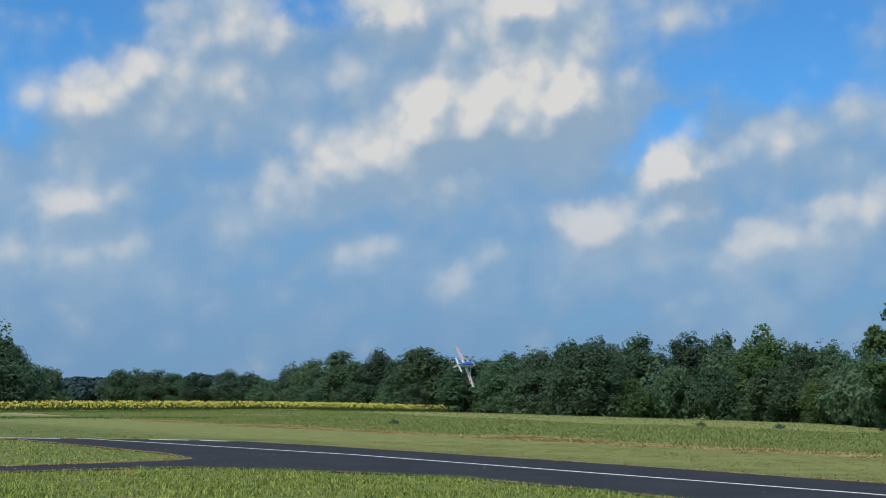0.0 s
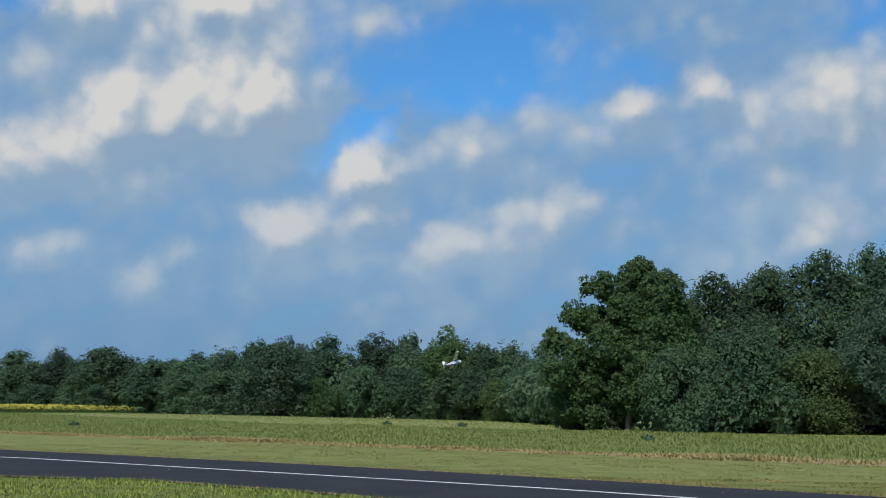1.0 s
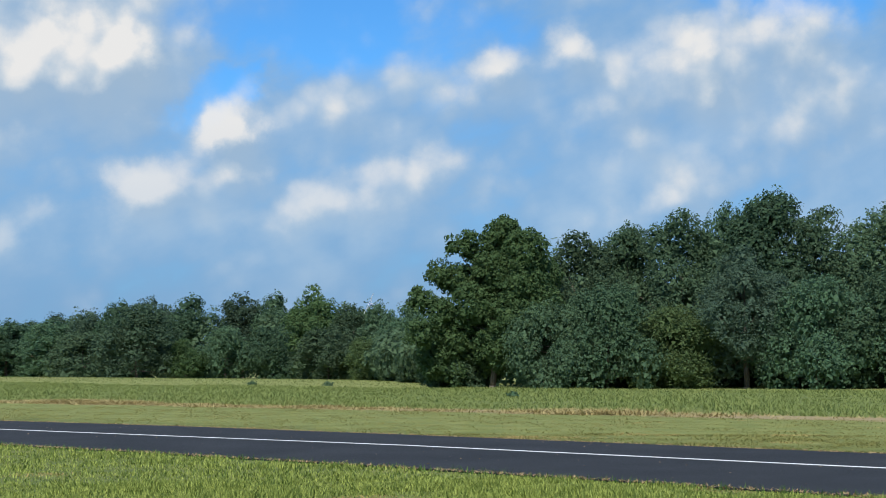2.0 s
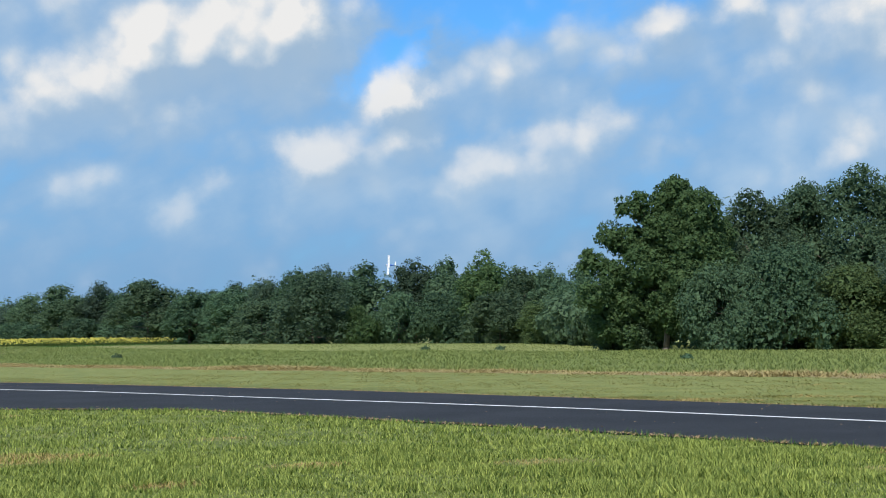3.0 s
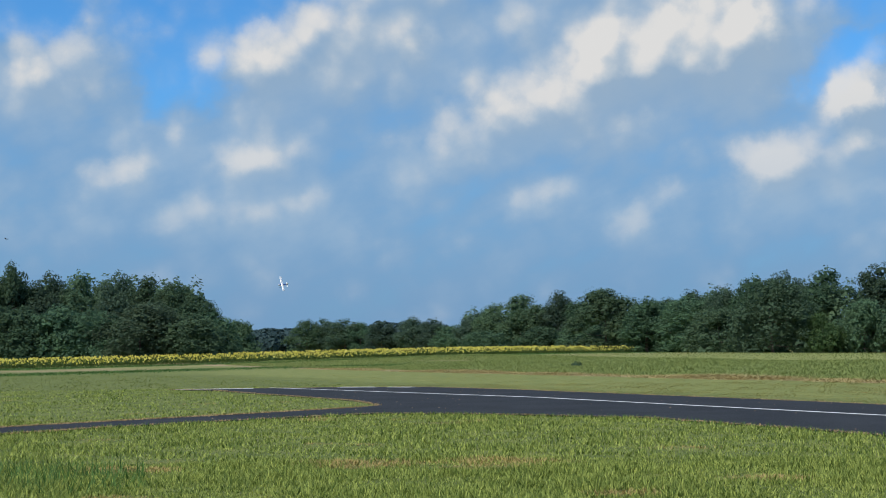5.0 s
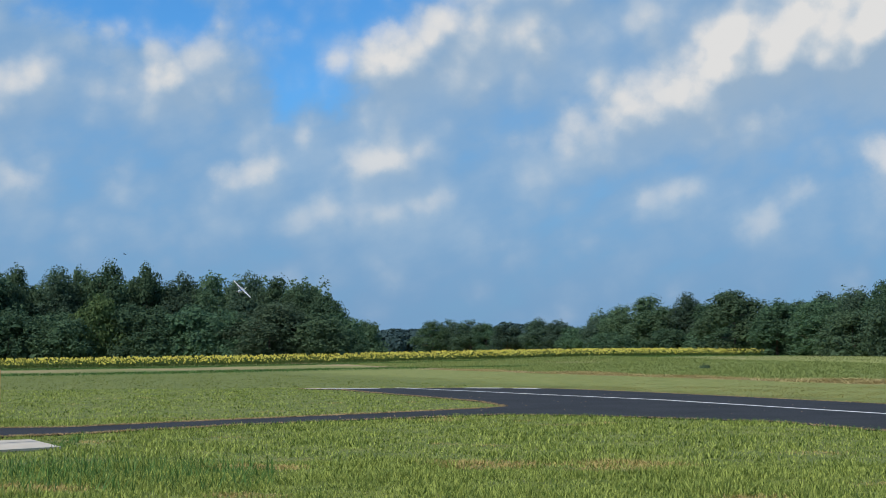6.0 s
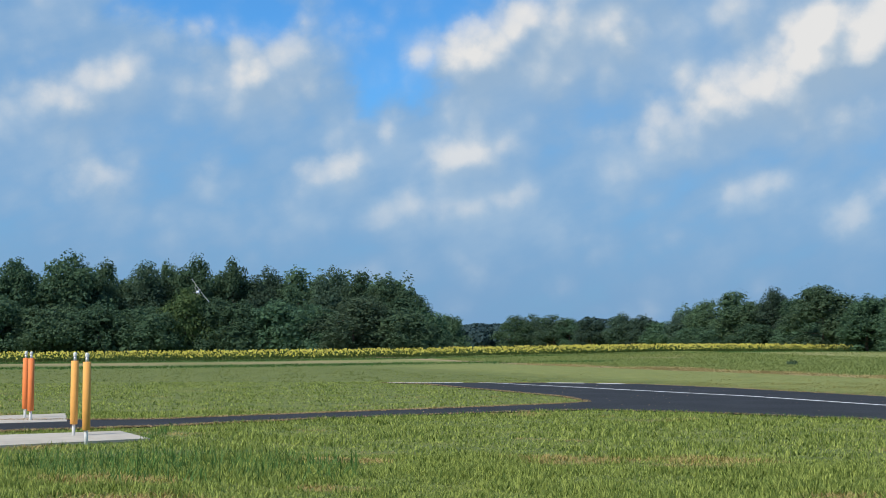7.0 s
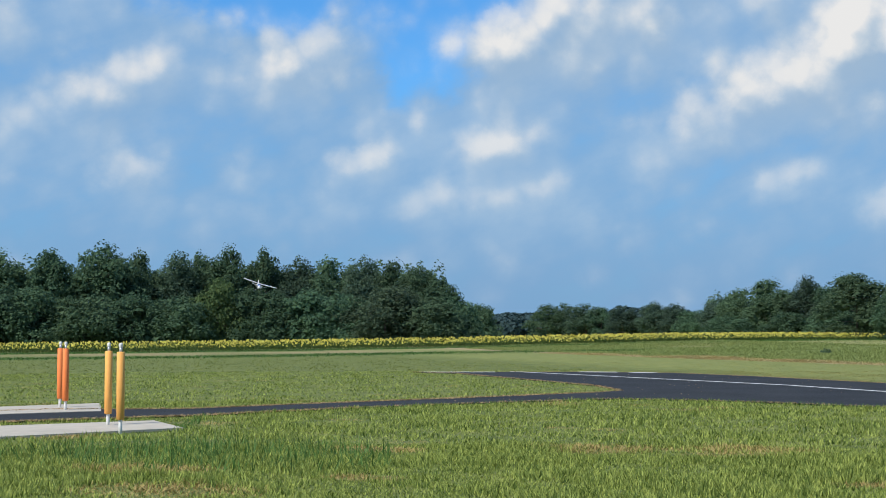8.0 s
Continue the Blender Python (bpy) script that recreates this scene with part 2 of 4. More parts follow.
LEAF_BROAD = foliage("broad_leaves", (0.048, 0.096, 0.055), (0.110, 0.180, 0.094), 0.75, 0.42)
LEAF_LIGHT = foliage("pale_leaves", (0.048, 0.094, 0.036), (0.104, 0.165, 0.062), 0.75, 0.40)
# far ridge: the blue of distance haze is mixed into the leaf colour
LEAF_HAZED = foliage("haze_tinted_leaves", (0.030, 0.060, 0.064), (0.050, 0.086, 0.088))
LEAF_MAPLE = foliage("maple_leaves", (0.040, 0.088, 0.036), (0.086, 0.150, 0.056), 0.75, 0.38)
LEAF_PINE = foliage("pine_needles", (0.051, 0.093, 0.062), (0.090, 0.140, 0.090), 0.75, 0.42)
LEAF_SILVER = foliage("silver_leaves", (0.052, 0.092, 0.052), (0.105, 0.155, 0.09), 0.75, 0.38)
LEAF_SUN = foliage("sunflower_leaves", (0.045, 0.085, 0.02), (0.10, 0.16, 0.04))
PETAL = foliage("sunflower_petals", (0.55, 0.41, 0.05), (0.74, 0.62, 0.16), 0.6, 0.3)
LUSH = foliage("lush_grass_blades", (0.035, 0.085, 0.018), (0.15, 0.25, 0.06), 0.6, 0.35, 0.6)
BLADE_DRY = foliage("far_mown_blades", (0.21, 0.225, 0.06), (0.40, 0.39, 0.125), 0.7, 0.4, 0.35)
BLADE_MID = foliage("middle_mown_blades", (0.09, 0.135, 0.03), (0.36, 0.38, 0.10), 0.7, 0.35, 0.5)
BLADE = foliage("mown_grass_blades", (0.042, 0.080, 0.010), (0.41, 0.435, 0.105), 0.6, 0.35, 0.65)
WEED = foliage("tall_weed_blades", (0.125, 0.18, 0.045), (0.29, 0.345, 0.115), 0.6, 0.4, 0.35)
SCORCHED = foliage("scorched_grass", (0.22, 0.14, 0.055), (0.46, 0.33, 0.14), 0.8, 0.2)
HAY = foliage("pale_hay_grass", (0.15, 0.20, 0.06), (0.29, 0.33, 0.13), 0.7, 0.4, 0.35)
STRAW = foliage("dry_straw", (0.32, 0.22, 0.10), (0.62, 0.46, 0.23), 0.7, 0.2)


def bark_material():
    m, k, s = material("bark", 0.9)
    at = k.add("ShaderNodeTexCoord").outputs["Object"]
    stretched = k.vmath("MULTIPLY", at, (6, 6, 1.2)).outputs[0]
    f = k.noise(stretched, 2.0, 6)
    k.put(s.inputs["Base Color"], k.ramp(f, [(0.3, (0.07, 0.055, 0.045)), (0.7, (0.20, 0.17, 0.14))]))
    bump(k, s, f, 0.6, 0.05)
    return m


def asphalt_material():
    m, k, s = material("asphalt", 0.85)
    at = place(k)
    grain = k.noise(at, 60, 3)
    patch = k.noise(at, 0.5, 5)
    f = k.math("ADD", k.math("MULTIPLY", grain, 0.35), k.math("MULTIPLY", patch, 0.65))
    s.inputs["Specular IOR Level"].default_value = 0.15
    k.put(s.inputs["Base Color"], k.ramp(f, [(0.3, (0.020, 0.0215, 0.024)), (0.7, (0.040, 0.0425, 0.046))]))
    bump(k, s, grain, 0.5, 0.01)
    return m


def ground_material():
    """Mown turf near the runway, a dry verge, a weedy strip, pale hay ground, by its place on the plan."""
    m, k, s = material("turf", 0.95)
    at = place(k)
    sep = k.add("ShaderNodeSeparateXYZ")
    k.put(sep.inputs[0], at)
    x, y = sep.outputs[0], sep.outputs[1]
    wob = k.math("SUBTRACT", k.noise(at, 0.12, 4), 0.5)
    fine = k.noise(at, 9.0, 6, 0.65)
    mid = k.noise(at, 0.9, 5, 0.6)
    turf = k.ramp(k.math("ADD", k.math("MULTIPLY", fine, 0.5), k.math("MULTIPLY", mid, 0.5)),
                  [(0.32, (0.05, 0.075, 0.012)), (0.5, (0.12, 0.15, 0.026)), (0.68, (0.25, 0.24, 0.06))])
    hay = k.ramp(k.math("ADD", k.math("MULTIPLY", fine, 0.4), k.math("MULTIPLY", mid, 0.6)),
                 [(0.35, (0.17, 0.20, 0.04)), (0.65, (0.30, 0.30, 0.085))])
    weeds = k.ramp(mid, [(0.35, (0.09, 0.125, 0.02)), (0.65, (0.17, 0.195, 0.04))])
    dry = k.ramp(fine, [(0.3, (0.20, 0.15, 0.07)), (0.7, (0.42, 0.32, 0.16))])
    along = k.math("ADD", k.math("ADD", x, k.math("MULTIPLY", y, 0.655)), k.math("MULTIPLY", wob, 7.0))
    ahead = k.math("MULTIPLY", k.math("ADD", k.math("MULTIPLY", k.math("ADD", x, 96.0), 0.817), k.math("MULTIPLY", k.math("SUBTRACT", y, 96.0), -0.576)), 1.0)
    ahead = k.math("ADD", ahead, k.math("MULTIPLY", wob, 8.0))
    pale = k.math("MULTIPLY", k.smooth(along, 30.0, 36.0), 0.55)
    c = k.mix(pale, turf, hay)
    c = k.mix(k.smooth(along, 52.0, 55.0), c, weeds)
    c = k.mix(k.math("MULTIPLY", k.smooth(along, 48.5, 50.0), k.smooth(along, 52.5, 54.5, 1.0, 0.0)), c, dry)
    c = k.mix(k.smooth(along, 106.0, 116.0), c, hay)
    tan = k.math("MULTIPLY", k.smooth(ahead, 9.0, 13.0), k.smooth(ahead, 26.0, 31.0, 1.0, 0.0))
    c = k.mix(k.math("MULTIPLY", tan, k.smooth(k.noise(at, 0.06, 4), 0.42, 0.58, 0.1, 0.75)), c, dry)
    c = k.mix(k.math("MULTIPLY", k.smooth(ahead, 37.0, 39.0), k.math("MULTIPLY", k.smooth(ahead, 42.0, 46.0, 1.0, 0.0), k.smooth(x, -45.0, -20.0, 1.0, 0.0))), c, weeds)
    bare = k.smooth(k.noise(at, 0.55, 4, 0.6), 0.66, 0.74)
    c = k.mix(k.math("MULTIPLY", bare, 0.6), c, dry)
    k.put(s.inputs["Base Color"], c)
    bump(k, s, fine, 0.8, 0.05)
    return m


BARK = bark_material()
ASPHALT = asphalt_material()
TURF = ground_material()
CONCRETE = plain("concrete", (0.47, 0.42, 0.34), 0.9, 0, 3.0, 0.2, 0.4)
LINE_PAINT = plain("white_line_paint", (0.78, 0.78, 0.76), 0.8, 0, 2.0, 0.2, 0.3)
YELLOW_FOAM = plain("yellow_foam", (0.90, 0.42, 0.10), 0.7, 0, 6.0, 0.12, 0.2)
ORANGE_FOAM = plain("orange_foam", (0.92, 0.24, 0.06), 0.7, 0, 6.0, 0.12, 0.2)
WHITE_PIPE = plain("white_pipe", (0.72, 0.71, 0.68), 0.5, 0, 8.0, 0.15, 0.1)
GREY_PIPE = plain("galvanised_pipe", (0.55, 0.56, 0.57), 0.45, 0.6, 8.0, 0.2, 0.1)
WING_WHITE = plain("white_film", (0.82, 0.82, 0.82), 0.3, 0, 5.0, 0.06, 0.02)
WING_RED = plain("red_film", (0.62, 0.06, 0.06), 0.3, 0, 5.0, 0.06, 0.02)
BODY_BLUE = plain("blue_film", (0.03, 0.14, 0.55), 0.3, 0, 5.0, 0.08, 0.02)
BLACK_RUBBER = plain("black_rubber", (0.02, 0.02, 0.02), 0.7, 0, 10.0, 0.2, 0.1)
GLAZING = plain("tinted_canopy", (0.05, 0.07, 0.10), 0.1, 0, 5.0, 0.1, 0.0)
FEATHER = plain("dark_feathers", (0.03, 0.028, 0.026), 0.8, 0, 30.0, 0.3, 0.2)


# ---------------------------------------------------------------- building helpers
def link(name, verts, faces, mat, parent=None, label="", smooth=False):
    me = bpy.data.meshes.new(name)
    me.from_pydata([tuple(v) for v in verts], [], faces)
    me.materials.append(mat)
    if smooth:
        me.shade_smooth()
    ob = new(name, me)
    if parent:
        ob.parent = parent
    return tagged(ob, label)


def part(name, bm, mat, parent=None, label="", smooth=False):
    me = bpy.data.meshes.new(name)
    bm.to_mesh(me)
    bm.free()
    me.materials.append(mat)
    if smooth:
        me.shade_smooth()
    ob = new(name, me)
    if parent:
        ob.parent = parent
    return tagged(ob, label)


def polygons(name, verts, n, mat, parent=None):
    """A mesh of separate n-cornered faces from an array of shape (faces, n, 3)."""
    verts = np.asarray(verts, dtype=np.float32).reshape(-1, n, 3)
    count = len(verts)
    me = bpy.data.meshes.new(name)
    me.vertices.add(count * n)
    me.vertices.foreach_set("co", verts.ravel())
    me.loops.add(count * n)
    me.loops.foreach_set("vertex_index", np.arange(count * n, dtype=np.int32))
    me.polygons.add(count)
    me.polygons.foreach_set("loop_start", np.arange(0, count * n, n, dtype=np.int32))
    me.update(calc_edges=True)
    me.materials.append(mat)
    ob = new(name, me)
    if parent:
        ob.parent = parent
    return ob


def rise(x, y):
    """The lie of the land: flat by the runway, a low swell under the sunflowers."""
    return 0.85 * np.exp(-(((x + 20) / 58) ** 2 + ((y - 218) / 58) ** 2))


def tube(bm, a, b, ra, rb, sides=8, cap=True):
    a, b = Vector(a), Vector(b)
    turn = (b - a).to_track_quat("Z", "Y").to_matrix()
    rings = []
    for c, r in ((a, ra), (b, rb)):
        rings.append([bm.verts.new(c + turn @ Vector((r * math.cos(i * math.tau / sides), r * math.sin(i * math.tau / sides), 0))) for i in range(sides)])
    for i in range(sides):
        j = (i + 1) % sides
        bm.faces.new((rings[0][i], rings[0][j], rings[1][j], rings[1][i]))
    if cap:
        bm.faces.new(rings[0][::-1])
        bm.faces.new(rings[1])


def turned_profile(bm, profile, sides=20, base=(0, 0, 0)):
    """A body of revolution about z from (radius, height) pairs."""
    rings = []
    for r, z in profile:
        rings.append([bm.verts.new((base[0] + r * math.cos(i * math.tau / sides), base[1] + r * math.sin(i * math.tau / sides), base[2] + z)) for i in range(sides)])
    for lo, hi in zip(rings, rings[1:]):
        for i in range(sides):
            j = (i + 1) % sides
            bm.faces.new((lo[i], lo[j], hi[j], hi[i]))
    bm.faces.new(rings[0][::-1])
    bm.faces.new(rings[-1])


def slab(name, outline, z0, z1, mat, label="", parent=None):
    n = len(outline)
    verts = [(x, y, z0) for x, y in outline] + [(x, y, z1) for x, y in outline]
    faces = [tuple(range(n, 2 * n)), tuple(range(n))[::-1]] + [(i, (i + 1) % n, n + (i + 1) % n, n + i) for i in range(n)]
    return link(name, verts, faces, mat, parent, label)


def inside(px, py, outline):
    """Which points lie inside a plan outline."""
    hit = np.zeros(len(px), bool)
    for (x0, y0), (x1, y1) in zip(outline, outline[1:] + outline[:1]):
        cross = ((y0 > py) != (y1 > py)) & (px < (x1 - x0) * (py - y0) / (y1 - y0 + 1e-12) + x0)
        hit ^= cross
    return hit


# ---------------------------------------------------------------- ground, runway, taxiway
def build_ground():
    radii = [0, 4, 8, 14, 22, 32, 45, 60, 78, 98, 120, 145, 172, 200, 230, 262, 300, 350, 420, 520, 680, 900, 1300, 2000, 3200, 4600]
    sides = 96
    verts, faces = [(0, 0, 0)], []
    for r in radii[1:]:
        for i in range(sides):
            a = i * math.tau / sides
            x, y = r * math.sin(a), r * math.cos(a)
            verts.append((x, y, float(rise(x, y))))
    for i in range(sides):
        faces.append((0, 1 + (i + 1) % sides, 1 + i))
    for k in range(len(radii) - 2):
        for i in range(sides):
            j = (i + 1) % sides
            a, b = 1 + k * sides, 1 + (k + 1) * sides
            faces.append((a + i, a + j, b + j, b + i))
    ob = link("ground", verts, faces, TURF, smooth=True)
    tagged(ob, "mown green airfield turf with dry patches", "grass", kind="structure")


PAVED = [(30.0, -16.8), (10.1, 14.8), (6.6, 21.0), (2.8, 27.3), (0.4, 31.0), (-3.4, 33.0), (-6.2, 33.6), (-8.5, 31.2), (-11.0, 28.0), (-12.9, 24.6),
         (-14.4, 22.9), (-24.0, 12.2), (-26.7, 14.6), (-17.2, 25.5), (-14.4, 26.6), (-12.6, 29.4), (-9.8, 33.4), (-7.5, 37.0), (-7.0, 38.6), (-8.5, 42.3), (-11.6, 46.9),
         (-14.6, 51.2), (-17.0, 54.9), (-19.4, 56.3), (-12.0, 58.2), (-8.2, 57.2), (-4.4, 53.0), (1.0, 45.4), (5.4, 39.2), (9.8, 31.9), (15.2, 22.4), (38.5, -16.8)]
NEAR_PAD = [(-11.4, 20.9), (-12.95, 22.6), (-22.4, 12.0), (-20.4, 10.3), (-13.2, 18.2)]
FAR_PAD = [(-15.7, 25.2), (-17.6, 28.2), (-19.0, 26.0), (-28.5, 15.5), (-26.2, 13.4)]


def build_paving():
    ob = slab("runway", PAVED, -0.2, 0.03, ASPHALT)
    tagged(ob, "dark grey asphalt runway with a taxiway branching off", "runway", kind="structure")
    for name, outline, label in (("pavement_near", NEAR_PAD, ""), ("pavement_far", FAR_PAD, "")):
        ob = slab(name, outline, -0.1, 0.04, CONCRETE)
        tagged(ob, "pale concrete pad beside the asphalt taxiway", "pavement", kind="structure")

    def stripe(a, b, width):
        a, b = Vector((*a, 0)), Vector((*b, 0))
        d = (b - a).normalized()
        n = Vector((-d.y, d.x, 0)) * width / 2
        ob = slab("trim_line", [tuple((p)[:2]) for p in (a - n, b - n, b + n, a + n)], 0.02, 0.034, LINE_PAINT)
        tagged(ob, "white painted runway line, slightly worn", "runway line", kind="structure")

    stripe((-15.4, 58.0), (-2.8, 44.0), 0.14)
    stripe((-2.8, 44.0), (8.5, 27.2), 0.14)
    stripe((8.5, 27.2), (13.2, 18.8), 0.14)
    stripe((13.2, 18.8), (32.0, -11.6), 0.14)
    stripe((-19.2, 56.55), (-15.9, 57.0), 0.5)
    stripe((-12.3, 57.9), (-10.6, 57.7), 0.5)
    stripe((-10.0, 57.6), (-8.9, 57.1), 0.5)


# ---------------------------------------------------------------- trees
def leaf_cards(rng, centres, outward, size, flat=0.35, reach=0.0):
    """Pointed leaf sprays, one triangle each, that face roughly outward and up; reach: how far their tips strain outward."""
    n = len(centres)
    nor = outward + rng.normal(0, 0.45, (n, 3)) + np.array([0, 0, flat])
    nor /= np.linalg.norm(nor, axis=1)[:, None] + 1e-9
    ref = rng.normal(0, 1, (n, 3)) + reach * (outward + np.array([0, 0, 0.7]))
    u = ref - nor * np.sum(ref * nor, axis=1)[:, None] * (0.75 if reach else 1.0)
    u /= np.linalg.norm(u, axis=1)[:, None] + 1e-9
    w = np.cross(nor, u)
    s = (size * rng.uniform(0.6, 1.4, n))[:, None]
    tip = centres + u * s * (0.85 + 0.25 * reach) - nor * s * 0.12
    left = centres - u * s * 0.4 + w * s * 0.6
    right = centres - u * s * 0.45 - w * s * 0.6
    return np.stack([tip, left, right], 1)


def directions(rng, n):
    d = rng.normal(0, 1, (n, 3))
    return d / np.linalg.norm(d, axis=1)[:, None]


def build_tree(kind, seed, height, width, mat, leaves, size, bare=0.18, pointed=0.0, lobes=26, clump=0.5, reach=0.0, crown=()):
    """A tree: a tapered trunk with limbs that carry lobes, each lobe heaped up from leafy clumps."""
    rng = np.random.default_rng(seed)
    root = new(kind)
    base = bare * height
    crown_h = height - base
    cs, rs = [], []
    for i in range(0 if crown else lobes):
        z = rng.uniform(0.06, 0.88)
        spread = (math.sin(math.pi * min(1, z * 0.85 + 0.16)) ** 0.7) * (1 - pointed) + pointed * (1.02 - z)
        a = i * 2.39996 + rng.uniform(-0.5, 0.5)
        r = width / 2 * spread * rng.uniform(0.45, 0.86)
        lobe = width * rng.uniform(0.12, 0.21) * (1 - 0.3 * pointed)
        cs.append((r * math.cos(a), r * math.sin(a), base + z * crown_h - lobe * 0.3))
        rs.append(lobe)
    if not crown:
        cs.append((0, 0, height - width * 0.11))
        rs.append(width * 0.12)
    for x, z, r in crown:
        cs.append((x, rng.uniform(-2.2, 1.2), z))
        rs.append(r)
        cs.append((x * 0.75 + rng.normal(0, 0.4), rng.uniform(0.5, 2.6), z - 0.6 * r))
        rs.append(r * 0.6)
    cs, rs = np.array(cs), np.array(rs)
    # clumps on the lobes' shells, more of them above than below
    count = int(7.5 * np.sum(rs ** 2) / clump ** 2)
    on = rng.choice(len(cs), count, p=rs ** 2 / np.sum(rs ** 2))
    d = directions(rng, count)
    d[:, 2] = np.where((d[:, 2] < -0.4) & (rng.uniform(0, 1, count) < 0.6), -d[:, 2], d[:, 2])
    heart = cs[on] + d * (rs[on] * rng.uniform(0.68, 1.0, count))[:, None]
    heart[:, 2] = np.maximum(heart[:, 2], 0.25)
    big = clump * rng.uniform(0.55, 1.35, count)
    shell = int(leaves * 0.9)
    which = rng.choice(count, shell, p=big ** 2 / np.sum(big ** 2))
    e = directions(rng, shell) + 0.55 * d[which] + np.array([0, 0, 0.25])
    e /= np.linalg.norm(e, axis=1)[:, None]
    pos = heart[which] + e * (big[which] * (1 - np.abs(rng.normal(0, 0.22, shell))))[:, None]
    cards = [leaf_cards(rng, pos, e, size, 0.25, reach)]
    # larger sprays within, in the crown's own shade
    within = leaves - shell
    which = rng.choice(len(cs), within, p=rs ** 2 / np.sum(rs ** 2))
    e = directions(rng, within)
    cards.append(leaf_cards(rng, cs[which] + e * (rs[which] * 0.68)[:, None], e, size * 2.6))
    polygons("crown", np.concatenate(cards), 3, mat, root)
    # trunk and limbs
    bm = bmesh.new()
    top = Vector((rng.normal(0, 0.02) * width, rng.normal(0, 0.02) * width, base + crown_h * 0.62))
    r0 = 0.018 * height
    mid = Vector((rng.normal(0, 0.012) * width, rng.normal(0, 0.012) * width, base + 0.1 * height))
    tube(bm, (0, 0, -0.3), (0, 0, 0.25), r0 * 1.5, r0 * 1.05, 9)
    tube(bm, (0, 0, 0.25), mid, r0 * 1.05, r0 * 0.8, 9)
    tube(bm, mid, top, r0 * 0.8, r0 * 0.25, 8)
    for c, r in list(zip(cs, rs))[:22]:
        t = max(0.0, min(0.95, (c[2] - mid.z) / (top.z - mid.z) - 0.25))
        start = mid.lerp(top, t)
        bend = start.lerp(Vector(c), 0.55) + Vector((0, 0, -0.04 * height))
        tube(bm, start, bend, r0 * 0.32, r0 * 0.2, 6)
        tube(bm, bend, c, r0 * 0.2, r0 * 0.06, 5)
    part("trunk", bm, BARK, root, smooth=True)
    return root


# east (x), north (y), height, width, kind
GROVE = [
    (50.2, 110.1, 13.8, 7.6, 1), (56.1, 110.6, 14.7, 6.8, 2), (58.7, 105.8, 15.5, 8.1, 1), (64.9, 108.0, 16.4, 5.8, 0), (67.1, 104.3, 17.4, 9.9, 2),
    (69.7, 100.1, 15.5, 8.2, 1), (74.9, 98.9, 15.7, 9.4, 0), (77.5, 94.2, 14.5, 9.2, 2), (81.4, 90.9, 14.6, 9.7, 1), (59.1, 96.3, 11.3, 6.2, 4),
    (49.6, 102.7, 8.6, 7.6, 0), (54.5, 100.1, 6.5, 7.2, 6), (63.3, 92.4, 8.9, 8.0, 2), (68.7, 91.0, 9.3, 8.6, 1), (71.9, 85.9, 8.5, 8.9, 0), (44.9, 103.7, 7.2, 5.7, 3), (41.0, 113.5, 5.6, 5.6, 0)]
MIDDLE = [
    (-3.9, 300.0, 13.6, 12.6, 0), (5.2, 290.0, 11.3, 9.7, 2), (13.5, 279.7, 11.2, 10.6, 1), (20.5, 274.2, 12.8, 9.2, 4), (26.1, 268.7, 14.1, 9.1, 3),
    (30.9, 263.2, 14.7, 8.9, 4), (38.2, 257.2, 14.7, 9.3, 3), (46.3, 250.8, 15.1, 8.5, 4), (51.7, 244.6, 14.8, 7.9, 3), (53.7, 225.7, 15.0, 9.2, 6)]
MIDDLE_EDGE = [
    (57.5, 214.4, 11.6, 7.4, 0), (61.0, 209.3, 11.8, 7.3, 2), (63.0, 202.4, 11.4, 7.1, 3), (24.3, 226.7, 11.1, 9.6, 5), (31.9, 223.7, 6.0, 5.6, 6), (38.6, 224.7, 7.9, 7.6, 3),
    (44.8, 217.4, 7.7, 7.4, 0), (51.4, 205.7, 7.3, 8.0, 2), (54.9, 192.3, 5.7, 6.7, 6), (17.2, 249.4, 7.7, 9.4, 3), (51.9, 156.6, 5.9, 6.2, 2), (49.9, 141.5, 3.6, 5.0, 0)]
BEHIND = [
    (-75.9, 423.3, 10.3, 9.0, 4), (-64.7, 415.0, 11.4, 8.1, 4), (-57.6, 411.0, 10.7, 8.0, 4), (-51.3, 406.8, 8.2, 10.3, 3), (-37.2, 348.0, 10.6, 8.8, 4),
    (-32.1, 343.5, 12.3, 8.7, 3), (-24.1, 339.1, 14.4, 11.4, 3), (-15.7, 334.6, 14.9, 9.3, 4), (-6.8, 329.9, 14.9, 11.1, 3), (-2.6, 325.0, 12.7, 6.8, 4), (2.7, 318.0, 11.6, 8.0, 3)]
BEHIND_EDGE = [
    (10.0, 309.8, 11.9, 9.1, 3), (14.9, 304.6, 13.4, 8.4, 4), (-33.3, 323.3, 5.6, 9.5, 2), (-19.4, 319.4, 6.1, 10.7, 3), (-8.6, 314.9, 6.5, 10.6, 0), (0.6, 312.0, 7.0, 10.5, 1),
    (12.0, 304.8, 7.4, 10.2, 0), (-120.0, 506.0, 12.8, 10.9, 3), (-114.4, 507.3, 13.4, 8.7, 4), (-104.4, 504.3, 13.0, 13.0, 4), (-98.3, 500.4, 11.6, 8.5, 3)]
